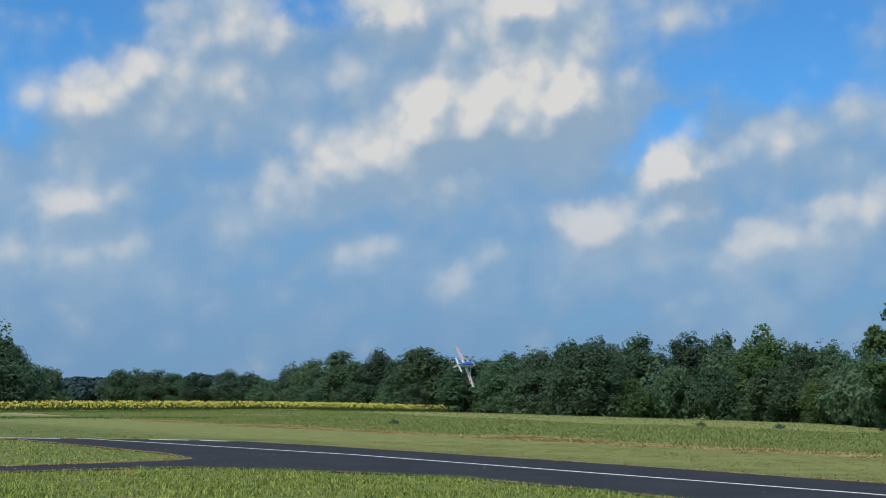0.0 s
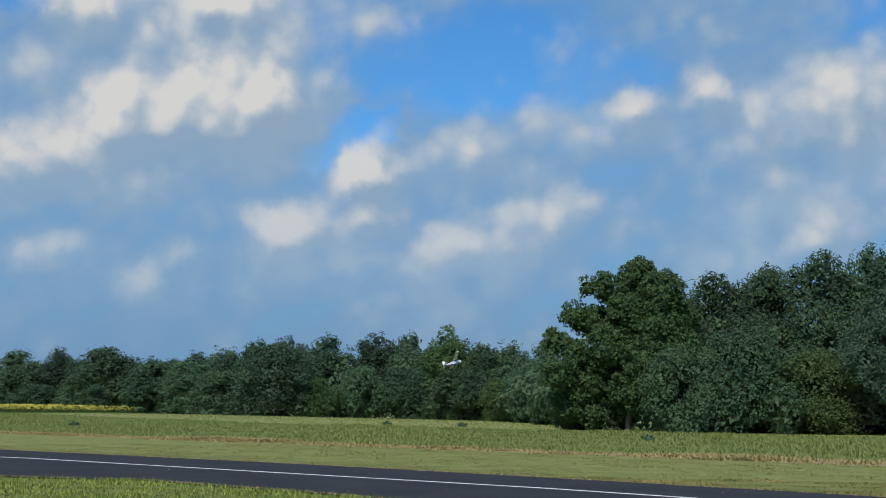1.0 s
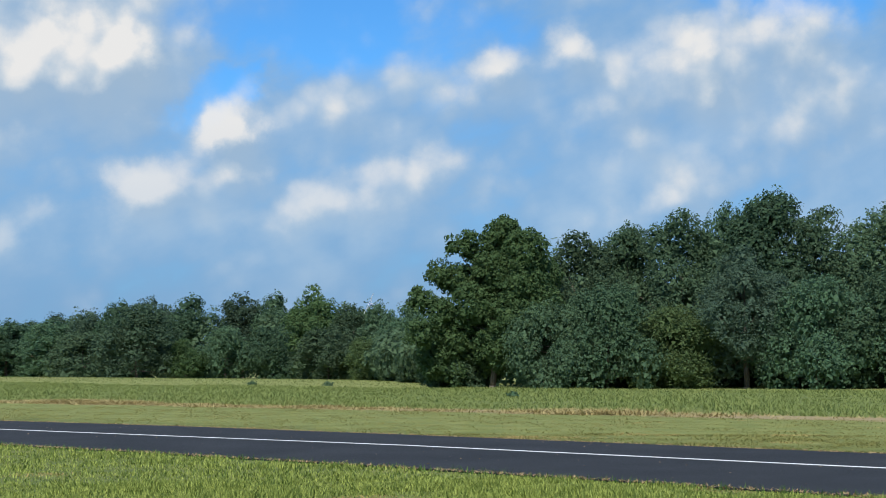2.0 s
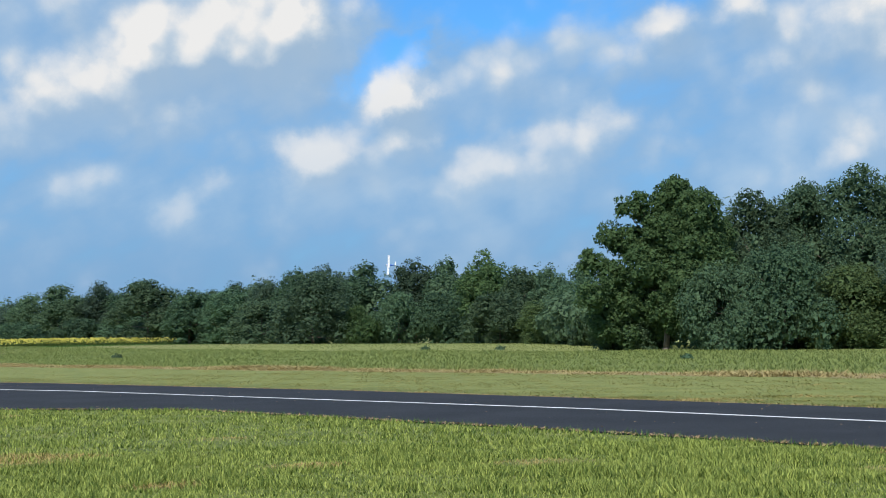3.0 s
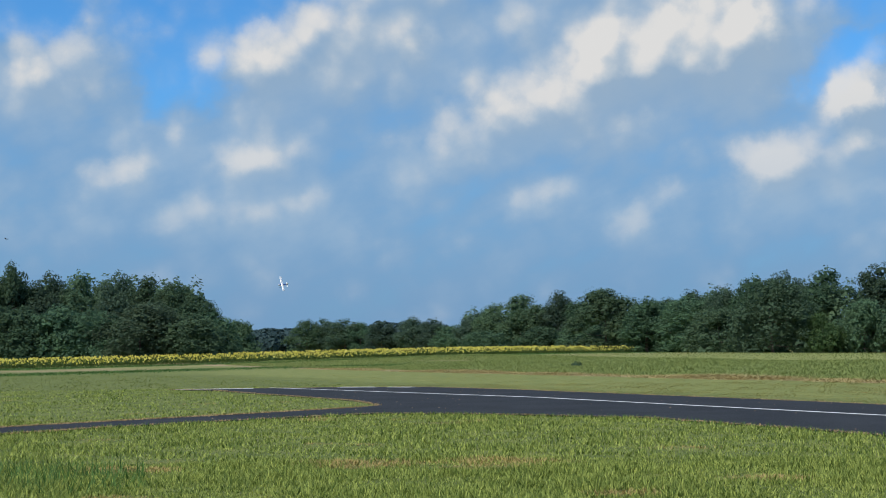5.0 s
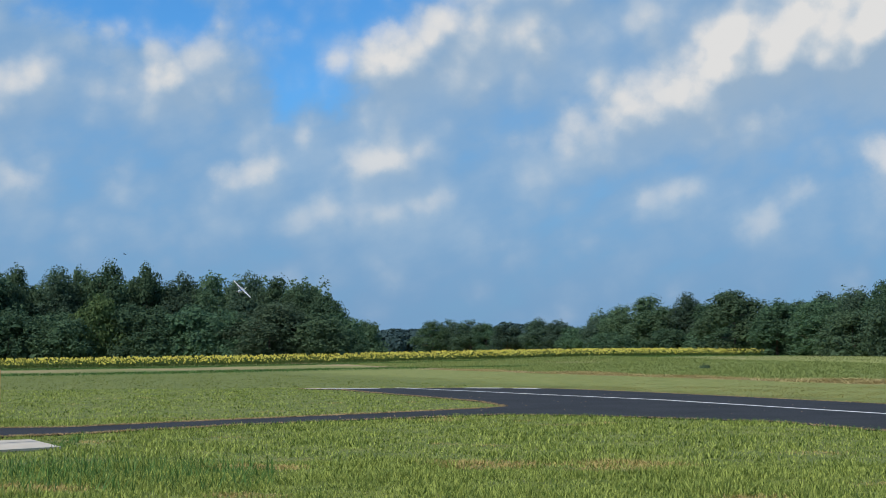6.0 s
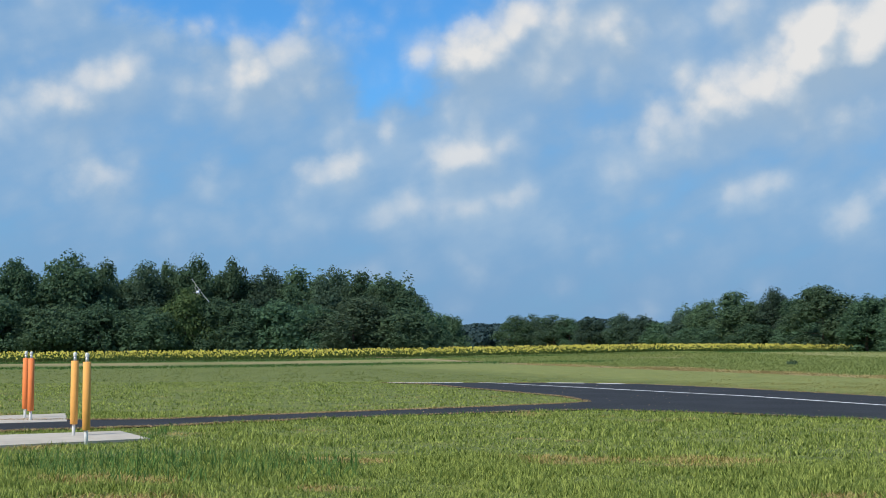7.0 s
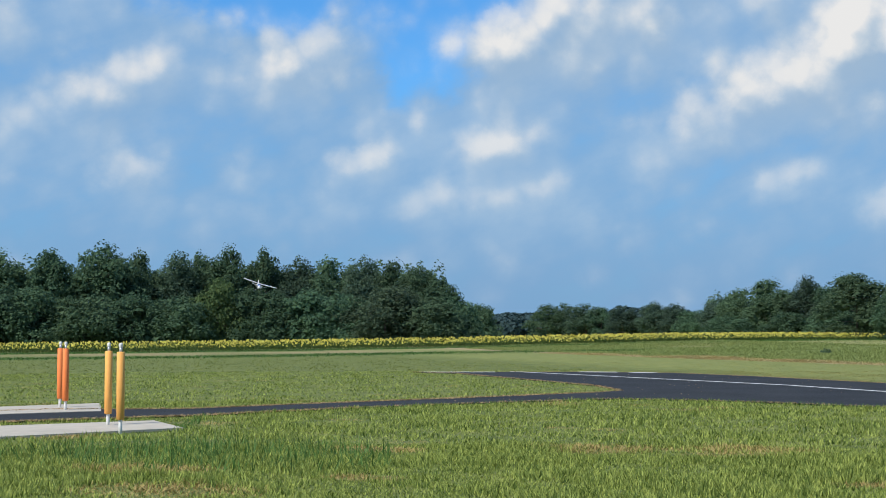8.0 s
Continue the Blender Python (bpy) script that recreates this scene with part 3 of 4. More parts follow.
LEFT = [
    (-131.2, 157.5, 13.6, 9.5, 1), (-126.0, 161.7, 13.9, 8.6, 3), (-120.1, 166.1, 13.9, 7.7, 2), (-113.5, 168.3, 14.0, 6.8, 0), (-106.7, 171.5, 15.0, 8.9, 1), (-103.7, 176.8, 14.0, 6.0, 3),
    (-99.5, 180.4, 14.0, 6.9, 4), (-97.9, 183.5, 14.0, 5.2, 3), (-93.1, 183.8, 14.9, 6.9, 2), (-88.1, 186.2, 14.6, 5.4, 1), (-83.7, 189.3, 13.3, 6.1, 4), (-79.9, 192.0, 13.2, 5.8, 3),
    (-74.9, 194.1, 13.4, 6.1, 4), (-70.4, 195.7, 12.7, 5.6, 3), (-66.6, 196.0, 11.6, 6.1, 0), (-63.3, 195.0, 9.9, 6.9, 1), (-60.6, 193.7, 7.1, 6.0, 2)]
LEFT_EDGE = [
    (-121.4, 152.6, 7.5, 9.8, 2), (-114.5, 156.6, 8.3, 8.9, 0), (-109.7, 158.8, 8.0, 8.9, 3), (-103.5, 161.7, 6.8, 8.0, 1), (-98.6, 165.9, 7.3, 8.1, 0), (-93.1, 167.9, 6.8, 8.0, 2),
    (-89.8, 174.2, 9.4, 7.4, 6), (-83.5, 175.1, 7.7, 8.1, 3), (-77.3, 177.9, 7.7, 8.1, 0), (-72.1, 179.0, 6.9, 7.3, 3), (-66.3, 180.2, 8.1, 8.9, 5), (-60.4, 182.2, 6.4, 8.0, 2),
    (-72.4, 249.7, 7.1, 6.1, 0), (-58.5, 191.2, 4.5, 5.0, 3)]


def build_trees():
    rng = random.Random(5)
    def kinds_of(n, size, shift, clump):
        """Seven kinds of tall tree, then three low ones; n: sprays of leaves on each, size: of a spray, clump: of a tuft of them."""
        low = int(n * 0.75)
        return [
            (build_tree("tree", 11 + shift, 14.0, 11.5, LEAF_BROAD, n, size, 0.04, 0.0, 30, clump), 14.0, 11.5, "dense dark green broadleaf tree at the edge of the wood", "tree"),
            (build_tree("tree", 12 + shift, 14.0, 11.5, LEAF_BROAD, n, size, 0.04, 0.2, 34, clump), 14.0, 11.5, "tall rounded green broadleaf tree in full leaf", "tree"),
            (build_tree("tree", 13 + shift, 14.0, 11.0, LEAF_BROAD, n, size, 0.02, 0.4, 38, clump), 14.0, 11.0, "leafy green tree with a narrow uneven top", "tree"),
            (build_tree("tree", 14 + shift, 14.0, 11.0, LEAF_BROAD, n, size, 0.04, 0.1, 28, clump * 1.2), 14.0, 11.0, "dark green broadleaf tree with a lumpy crown", "tree"),
            (build_tree("pine_tree", 15 + shift, 15.0, 10.5, LEAF_PINE, n, size * 0.9, 0.14, 0.3, 32, clump * 1.5), 15.0, 10.5, "dark pine tree with a bare lower trunk", "pine tree"),
            (build_tree("tree", 16 + shift, 12.0, 12.5, LEAF_SILVER, n, size, 0.01, 0.05, 40, clump * 1.3), 12.0, 12.5, "rounded grey-green tree in front of the wood", "tree"),
            (build_tree("tree", 17 + shift, 14.0, 11.5, LEAF_LIGHT, n, size, 0.05, 0.25, 32, clump), 14.0, 11.5, "lighter yellow-green tree among darker trees", "tree"),
            (build_tree("tree", 18 + shift, 8.0, 11.0, LEAF_BROAD, low, size, 0.0, 0.15, 30, clump), 8.0, 11.0, "low spreading green tree at the foot of the wood", "tree"),
            (build_tree("tree", 19 + shift, 8.0, 10.0, LEAF_BROAD, low, size, 0.0, 0.35, 34, clump * 1.2), 8.0, 10.0, "young bushy green tree with branches down to the grass", "tree"),
            (build_tree("tree", 20 + shift, 8.0, 11.0, LEAF_LIGHT, low, size, 0.0, 0.2, 30, clump), 8.0, 11.0, "low bright green tree before the darker wood", "tree"),
        ]

    fine, coarse = kinds_of(30000, 0.15, 40, 0.42), kinds_of(12500, 0.23, 0, 0.6)
    woods = (("trees of the near grove", GROVE), ("trees of the middle wood", MIDDLE + MIDDLE_EDGE),
             ("trees behind the sunflowers", BEHIND + BEHIND_EDGE), ("trees of the left wood", LEFT + LEFT_EDGE))
    used, later = set(), []
    for group, rows in woods:
        kinds = fine if "grove" in group else coarse
        tall = 1.06 if "middle" in group or "behind" in group else 1.015
        for x, y, h, w, kind in rows:
            if h < 9.6 and kind != 5:
                kind = 9 if kind == 6 else 7 + (kind + len(used)) % 2
            proto, ph, pw, label, category = (fine if x > 40 and y < 200 else kinds)[kind]
            wide = w * 1.45 / pw
            m = Matrix.LocRotScale((x, y, float(rise(x, y)) - 0.05), Euler((0, 0, rng.uniform(0, 6.28))), (wide, wide * rng.uniform(0.9, 1.1), h * tall / ph))
            if proto in used:
                ob = copy_thing(proto, m)
            else:
                used.add(proto)
                ob = proto
                later.append((proto, m))
            tagged(ob, label, category, group)
    for proto, m in later:
        proto.matrix_basis = m
    for proto, *_ in fine + coarse:
        if proto not in used:
            for o in (*proto.children_recursive, proto):
                bpy.data.objects.remove(o)
    crown = [(0.9, 12.7, 1.9), (3.0, 11.6, 1.9), (-1.9, 12.5, 1.0), (-3.3, 12.3, 0.75), (-4.6, 9.9, 1.1), (-6.2, 7.5, 1.1), (-2.8, 9.4, 1.5), (0.2, 10.2, 2.1),
             (2.7, 9.0, 2.3), (4.4, 9.6, 1.5), (-4.5, 6.4, 1.5), (-1.6, 6.9, 2.1), (2.0, 6.0, 2.4), (-6.0, 4.6, 1.3), (-3.0, 4.0, 2.0), (0.6, 3.4, 2.2), (3.6, 4.0, 2.2), (-5.0, 2.2, 1.6), (1.2, 13.6, 1.1), (4.4, 6.6, 1.8)]
    maple = build_tree("maple_tree", 21, 15.2, 12.6, LEAF_MAPLE, 60000, 0.17, 0.05, 0.0, 0, 0.42, 0.9, crown)
    maple.matrix_basis = pose(41.8, 109.0, 0, 0, 0, -21)
    tagged(maple, "large spreading maple with open lighter green crown", "tree", "trees of the near grove")


def build_deep_wood():
    """The body of the woods behind their front trees, too many to count."""
    rng = np.random.default_rng(31)
    pts = []

    def fill(corners, count, h):
        (x0, y0), (x1, y1), back = corners
        for _ in range(count):
            s, d = rng.uniform(0, 1), rng.uniform(0, 1)
            px, py = x0 + (x1 - x0) * s, y0 + (y1 - y0) * s
            r = math.hypot(px, py)
            k = 1 + back * d / r
            pts.append((px * k, py * k, h * rng.uniform(0.76, 0.93), r))

    fill(((46, 116), (90, 92), 40), 70, 15.0)
    fill(((47, 132), (58, 206), 12), 26, 7.5)
    fill(((14, 286), (62, 214), 40), 70, 14.6)
    fill(((-40, 356), (14, 312), 30), 50, 14.0)
    fill(((-78, 432), (-40, 410), 20), 20, 8.5)
    fill(((-118, 512), (-98, 508), 20), 14, 10.0)
    fill(((-150, 150), (-66, 202), 30), 130, 14.4)
    cards = []
    for x, y, h, r in pts:
        n = 1000
        d = rng.normal(0, 1, (n, 3))
        d /= np.linalg.norm(d, axis=1)[:, None]
        ph = rng.uniform(0, 6.28, 3)
        lump = 1 + 0.25 * np.sin(d[:, 0] * 6 + ph[0]) * np.sin(d[:, 2] * 6 + ph[1]) + 0.15 * np.sin(d[:, 1] * 11 + ph[2])
        wide = rng.uniform(2.4, 3.6)
        c = np.array([x, y, h * 0.5 + float(rise(x, y))]) + d * lump[:, None] * np.array([wide, wide, h * 0.45])
        cards.append(leaf_cards(rng, c, d, 0.42))
    ob = polygons("deep_wood", np.concatenate(cards), 3, LEAF_BROAD)
    tagged(ob, "dense dark green woodland behind the front trees", "woods", kind="stuff")


def build_far_ridge():
    rng = np.random.default_rng(41)
    cards = []
    for i in range(200):
        az = radians(rng.uniform(-24, 12))
        r = rng.uniform(1350, 1550)
        top = 26 + 4 * math.sin(az * 30) + 3 * math.sin(az * 71 + 1)
        n = 420
        d = rng.normal(0, 1, (n, 3))
        d /= np.linalg.norm(d, axis=1)[:, None]
        c = np.array([r * math.sin(az), r * math.cos(az), top * 0.45]) + d * np.array([16, 16, top * 0.55])
        cards.append(leaf_cards(rng, c, d, 3.2))
    # the ridge's haze is only in its leaf colour
    ob = polygons("far_woods", np.concatenate(cards), 3, LEAF_HAZED)
    tagged(ob, "low wooded ridge on the hazy horizon", "woods", kind="stuff")


# ---------------------------------------------------------------- grass, weeds, sunflowers
def blades(rng, x, y, z, tall, width, lean=0.35):
    n = len(x)
    a = rng.uniform(0, math.tau, n)
    b = a + rng.uniform(1.2, 1.9, n)
    h = tall * rng.uniform(0.5, 1.25, n)
    base = np.stack([x, y, z - 0.01], 1)
    side = np.stack([np.cos(a), np.sin(a), np.zeros(n)], 1) * (width * rng.uniform(0.7, 1.3, n))[:, None]
    off = np.stack([np.cos(b), np.sin(b), np.zeros(n)], 1) * (h * lean * rng.uniform(0.2, 1.6, n))[:, None]
    tip = base + off + np.stack([np.zeros(n), np.zeros(n), h], 1)
    return np.stack([base - side, base + side, tip], 1)


def scatter(rng, count, r0, r1, a0, a1):
    r = np.sqrt(rng.uniform(r0 * r0, r1 * r1, count))
    a = np.radians(rng.uniform(a0, a1, count))
    return r * np.sin(a), r * np.cos(a)


def build_grass():
    rng = np.random.default_rng(51)
    # worn, dry spots in the turf
    sx, sy = scatter(rng, 110, 12.5, 50, -42, 42)
    sr = rng.uniform(0.2, 0.7, 110)
    sets, mids, cut, dry, scorched = [], [], [], [], []
    for count, r0, r1, tall, width in ((250000, 11.5, 20, 0.088, 0.0095), (190000, 20, 34, 0.078, 0.013), (150000, 34, 62, 0.065, 0.02), (120000, 62, 125, 0.05, 0.045)):
        x, y = scatter(rng, count, r0, r1, -44, 44)
        keep = ~(inside(x, y, PAVED) | inside(x, y, NEAR_PAD) | inside(x, y, FAR_PAD))
        keep &= x + 0.655 * y < 49.5
        keep &= (x + 96) * 0.817 - (y - 96) * 0.576 > 40
        x, y = x[keep], y[keep]
        worn = np.zeros(len(x))
        for qx, qy, qr in zip(sx, sy, sr):
            worn = np.maximum(worn, np.exp(-(((x - qx) / (qr * 1.6)) ** 2 + ((y - qy) / qr) ** 2)))
        bare = worn * rng.uniform(0.3, 1.5, len(x)) > 0.38
        clump = 0.8 + 0.45 * np.sin(x * 1.3 + np.sin(y * 0.9) * 2) * np.sin(y * 1.7 + x * 0.4) + 0.3 * np.sin(x * 5.1 + y * 3.3) * np.sin(y * 4.3 - x)
        h = tall * clump.clip(0.45, 1.5)
        across = ~bare & (x + 0.655 * y > 28.5)
        near = ~bare & ~across
        (sets if r1 < 70 else mids).append(blades(rng, x[near], y[near], np.zeros(near.sum()), h[near], width, 0.8))
        cut.append(blades(rng, x[across], y[across], np.zeros(across.sum()), h[across] * 0.55, width * 1.2, 1.8))
        thin = bare & (rng.uniform(0, 1, len(x)) < 0.95)
        scorched.append(blades(rng, x[thin], y[thin], np.zeros(thin.sum()), h[thin] * 0.6, width * 1.3, 1.6))
    ob = polygons("grass", np.concatenate(sets), 3, BLADE)
    tagged(ob, "short mown green turf grass blades", "grass", kind="stuff")
    ob = polygons("short_grass", np.concatenate(mids), 3, BLADE_MID)
    tagged(ob, "even green mown grass farther out", "grass", kind="stuff")
    ob = polygons("cut_grass", np.concatenate(cut), 3, BLADE_DRY)
    tagged(ob, "short yellow-green mown grass across the runway", "grass", kind="stuff")
    # straw and clippings along the paving's edges, and some blown on to the asphalt
    ring = PAVED + PAVED[:1]
    for i, ((x0, y0), (x1, y1)) in enumerate(zip(ring, ring[1:])):
        n = int((230 if 8 <= i <= 16 else 60) * math.hypot(x1 - x0, y1 - y0))
        q = rng.uniform(0, 1, n)
        x, y = x0 + (x1 - x0) * q + rng.normal(0, 0.07, n), y0 + (y1 - y0) * q + rng.normal(0, 0.07, n)
        far = y > 9
        dry.append(blades(rng, x[far], y[far], np.full(far.sum(), 0.035), 0.035, 0.016, 2.2))
    x, y = scatter(rng, 900, 14, 60, -36, 36)
    keep = inside(x, y, PAVED)
    dry.append(blades(rng, x[keep], y[keep], np.full(keep.sum(), 0.043), 0.015, 0.02, 3.0))
    ob = polygons("scorched_grass", np.concatenate(scorched), 3, SCORCHED)
    tagged(ob, "reddish brown scorched patches in the green turf", "dry grass", kind="stuff")
    ob = polygons("dry_grass", np.concatenate(dry), 3, STRAW)
    tagged(ob, "pale dry clippings along the edges of the asphalt", "dry grass", kind="stuff")
    # a lusher, longer patch in front of the pad, and ragged tufts along the paving's near edges
    x, y = scatter(rng, 4500, 12.5, 21, -37, -20)
    reach = np.hypot((x + 8.4) / 1.7, (y - 16.4) / 1.1)
    keep = ~(inside(x, y, NEAR_PAD) | inside(x, y, PAVED)) & (reach + rng.normal(0, 0.3, len(x)) < 1.7)
    x, y = x[keep], y[keep]
    tall = np.full(len(x), 0.21)
    edge = PAVED[0:10] + NEAR_PAD[0:1]
    ex, ey = [], []
    for (x0, y0), (x1, y1) in zip(edge, edge[1:]):
        n = int(60 * math.hypot(x1 - x0, y1 - y0))
        q = rng.uniform(0, 1, n)
        ex.append(x0 + (x1 - x0) * q + rng.normal(0, 0.09, n))
        ey.append(y0 + (y1 - y0) * q - np.abs(rng.normal(0, 0.1, n)))
    ex, ey = np.concatenate(ex), np.concatenate(ey)
    far = (np.hypot(ex, ey) > 11) & (ey > 8)
    ex, ey = ex[far], ey[far]
    x, y, tall = np.concatenate([x, ex]), np.concatenate([y, ey]), np.concatenate([tall, np.full(len(ex), 0.11)])
    ob = polygons("long_grass", blades(rng, x, y, np.zeros(len(x)), tall, 0.009, 0.7), 3, LUSH)
    tagged(ob, "longer dark green grass along the paving", "grass", kind="stuff")


def build_weeds():
    rng = np.random.default_rng(61)
    n = 330000
    a = 52 + 60 * rng.uniform(0, 1, n) ** 1.25
    y = rng.uniform(20, 260, n)
    x = a - 0.655 * y
    az = np.degrees(np.arctan2(x, y))
    keep = (np.abs(az) < 44) & (np.hypot(x, y) < 230) & (x > -45)
    x, y = x[keep], y[keep]
    away = np.hypot(x, y)
    tall = 0.2 * (0.7 + 0.5 * np.sin(x * 0.31 + y * 0.17) * np.sin(y * 0.23) + 0.3 * np.sin(x * 1.7 + y) * np.sin(y * 1.3 - x * 0.6)).clip(0.3, 1.4)
    ob = polygons("weed_strip", blades(rng, x, y, rise(x, y), tall, 0.012 + 0.0003 * away, 1.1), 3, WEED)
    tagged(ob, "unmown strip of green weeds beyond the runway", "weeds", kind="stuff")
    # green margins in front of the sunflowers
    n = 46000
    s = rng.uniform(0, 208, n)
    q = np.where(rng.uniform(0, 1, n) < 0.5, rng.uniform(1, 9, n), rng.normal(36, 2.6, n) + 2.0 * np.sin(s * 0.12))
    x, y = -118 + 0.576 * s + 0.817 * q, 64.8 + 0.817 * s - 0.576 * q
    keep = (q < 10) | (x < -22)
    x, y = x[keep], y[keep]
    ob = polygons("field_margin", blades(rng, x, y, rise(x, y), 0.15, 0.045, 1.1), 3, LUSH)
    tagged(ob, "dark green uncut margin along the sunflower field", "weeds", kind="stuff")
    n = 60000
    a = rng.uniform(110, 190, n)
    y = rng.uniform(60, 300, n)
    x = a - 0.655 * y
    ahead = (x + 96) * 0.817 - (y - 96) * 0.576
    keep = (np.abs(np.degrees(np.arctan2(x, y))) < 44) & (ahead > 1)
    x, y = x[keep], y[keep]
    ob = polygons("hay_grass", blades(rng, x, y, rise(x, y), 0.12, 0.05, 1.4), 3, HAY)
    tagged(ob, "pale yellow-green grass before the woods", "grass", kind="stuff")
    n = 90000
    y = rng.uniform(20, 118, n)
    a = 50.6 + rng.normal(0, 0.9, n) + 0.7 * np.sin(y * 0.9) * np.sin(y * 0.23)
    x = a - 0.655 * y
    az = np.degrees(np.arctan2(x, y))
    heap = 0.55 + 0.45 * np.sin(y * 0.37 + 1) * np.sin(y * 0.11) + 0.25 * np.sin(y * 1.9)
    keep = (np.abs(az) < 44) & (rng.uniform(0, 1, n) < heap * np.clip(1 - (az - 8) / 26, 0.12, 1))
    x, y, heap = x[keep], y[keep], heap[keep].clip(0.3, 1.2)
    ob = polygons("straw_verge", blades(rng, x, y, np.zeros(len(x)), 0.19 * heap, 0.03, 2.6), 3, STRAW)
    tagged(ob, "line of dry straw along the mown edge", "straw", kind="stuff")


def build_sunflowers():
    rng = np.random.default_rng(71)
    p0, p1 = np.array([-118.0, 64.8]), np.array([2.0, 235.0])
    d = (p1 - p0) / np.linalg.norm(p1 - p0)
    back = np.array([-d[1], d[0]])
    length = np.linalg.norm(p1 - p0)
    heads, backs, leaves, stems = [], [], [], []
    spots = []
    for row in range(26):
        s = np.arange(0, length, 0.42) + rng.uniform(-0.12, 0.12, int(math.ceil(length / 0.42)))
        spots.append(p0 + np.outer(s, d) + back * (row * 0.85) + rng.normal(0, 0.08, (len(s), 2)))
    p = np.concatenate(spots)
    keep = rng.uniform(0, 1, len(p)) > 0.08
    p = p[keep]
    n = len(p)
    z = rise(p[:, 0], p[:, 1])
    h = rng.uniform(0.32, 0.94, n) * (1 + 0.35 * ((p - p0) @ d) / length)
    face = np.radians(-90 - 35 + rng.normal(0, 28, n))
    look_dir = np.stack([np.cos(face), np.sin(face), rng.normal(-0.12, 0.2, n)], 1)
    look_dir /= np.linalg.norm(look_dir, axis=1)[:, None]
    side = np.cross(look_dir, [0, 0, 1])
    side /= np.linalg.norm(side, axis=1)[:, None]
    up = np.cross(side, look_dir)
    c = np.stack([p[:, 0], p[:, 1], z + h], 1)
    r = rng.uniform(0.085, 0.145, n)
    ring = []
    for i in range(8):
        q = i * math.tau / 8
        rr = (r * (1.0 if i % 2 else 0.8))[:, None]
        ring.append(c + (side * math.cos(q) + up * math.sin(q)) * rr + look_dir * (0.03 if i % 2 else -0.01))
    polygons_heads = np.stack(ring, 1)
    field = new("sunflower_field")
    tagged(field, "field of blooming yellow sunflowers in dense rows", "sunflowers", kind="stuff")
    bloom = rng.uniform(0, 1, n) < 0.8
    polygons("petals", polygons_heads[bloom], 8, PETAL, field)
    disc = np.stack([c + (side * math.cos(i * math.tau / 6) + up * math.sin(i * math.tau / 6)) * (r * 0.36)[:, None] + look_dir * 0.035 for i in range(6)], 1)
    polygons("disc", disc[bloom], 6, STRAW, field)
    for k in range(5):
        a = rng.uniform(0, math.tau, n)
        out = np.stack([np.cos(a), np.sin(a), rng.uniform(-0.5, 0.1, n)], 1)
        w = np.stack([-np.sin(a), np.cos(a), np.zeros(n)], 1) * 0.1
        b = np.stack([p[:, 0], p[:, 1], z + h * rng.uniform(0.3, 0.9, n)], 1)
        leaves.append(np.stack([b, b + out * 0.16 + w, b + out * 0.34, b + out * 0.16 - w], 1))
    polygons("leaves", np.concatenate(leaves), 4, LEAF_SUN, field)
    foot = np.stack([p[:, 0], p[:, 1], z - 0.02], 1)
    s = np.array([0.017, 0.009, 0])
    polygons("stems", np.stack([foot - s, foot + s, c + s, c - s], 1), 4, LEAF_SUN, field)


def build_bushes():
    """Dark shrubs that stand singly in the weedy strip."""
    for i, (x, y, w) in enumerate(((26.5, 138.0, 0.95), (33.0, 132.0, 0.85), (30.0, 75.0, 0.6), (-4.0, 118.0, 0.8))):
        rng = np.random.default_rng(81 + i)
        n = 260
        d = rng.normal(0, 1, (n, 3))
        d /= np.linalg.norm(d, axis=1)[:, None]
        d[:, 2] = np.abs(d[:, 2])
        lump = 1 + 0.3 * np.sin(d[:, 0] * 6 + i) * np.sin(d[:, 1] * 7)
        c = d * lump[:, None] * rng.uniform(0.5, 1.0, n)[:, None] * np.array([w * 0.6, w * 0.6, w * 0.5])
        ob = polygons("bush", leaf_cards(rng, c, d, 0.13), 3, LEAF_BROAD)
        ob.matrix_basis = pose(x, y, float(rise(x, y)))
        tagged(ob, "small dark green shrub standing among weeds", "bush", "shrubs in the weed strip")


# ---------------------------------------------------------------- gate posts
def build_posts():
    def post(foam, label):
        root = new("marker_post")
        bm = bmesh.new()
        turned_profile(bm, [(0.03, -0.1), (0.03, 0.32)], 14)
        part("lower_pipe", bm, WHITE_PIPE, root, "white plastic pipe", True)
        bm = bmesh.new()
        turned_profile(bm, [(0.055, 0.235), (0.066, 0.245), (0.067, 0.7), (0.066, 1.345), (0.055, 1.355)], 20)
        part("sleeve", bm, foam, root, "", True)
        bm = bmesh.new()
        turned_profile(bm, [(0.026, 1.33), (0.026, 1.44)], 14)
        part("upper_pipe", bm, GREY_PIPE, root, "bare grey pipe", True)
        bm = bmesh.new()
        turned_profile(bm, [(0.032, 1.435), (0.034, 1.44), (0.034, 1.485), (0.026, 1.5), (0.008, 1.505)], 14)
        part("cap", bm, WHITE_PIPE, root, "white pipe cap", True)
        return tagged(root, label, "marker post", "posts of the taxiway gate")

    yellow = post(YELLOW_FOAM, "marker post with yellow-orange foam sleeve on concrete pad")
    yellow.matrix_basis = pose(-13.07, 21.2, 0.0, 0.2, 0.2, 20)
    copy_thing(yellow, pose(-11.94, 19.75, 0.0, -0.2, 0.3, 130))
    orange = post(ORANGE_FOAM, "marker post with bright orange foam sleeve on concrete pad")
    orange.matrix_basis = pose(-17.38, 26.2, 0.0, 0.2, -0.2, 60)
    copy_thing(orange, pose(-16.68, 25.35, 0.0, 0, 0.2, 200))


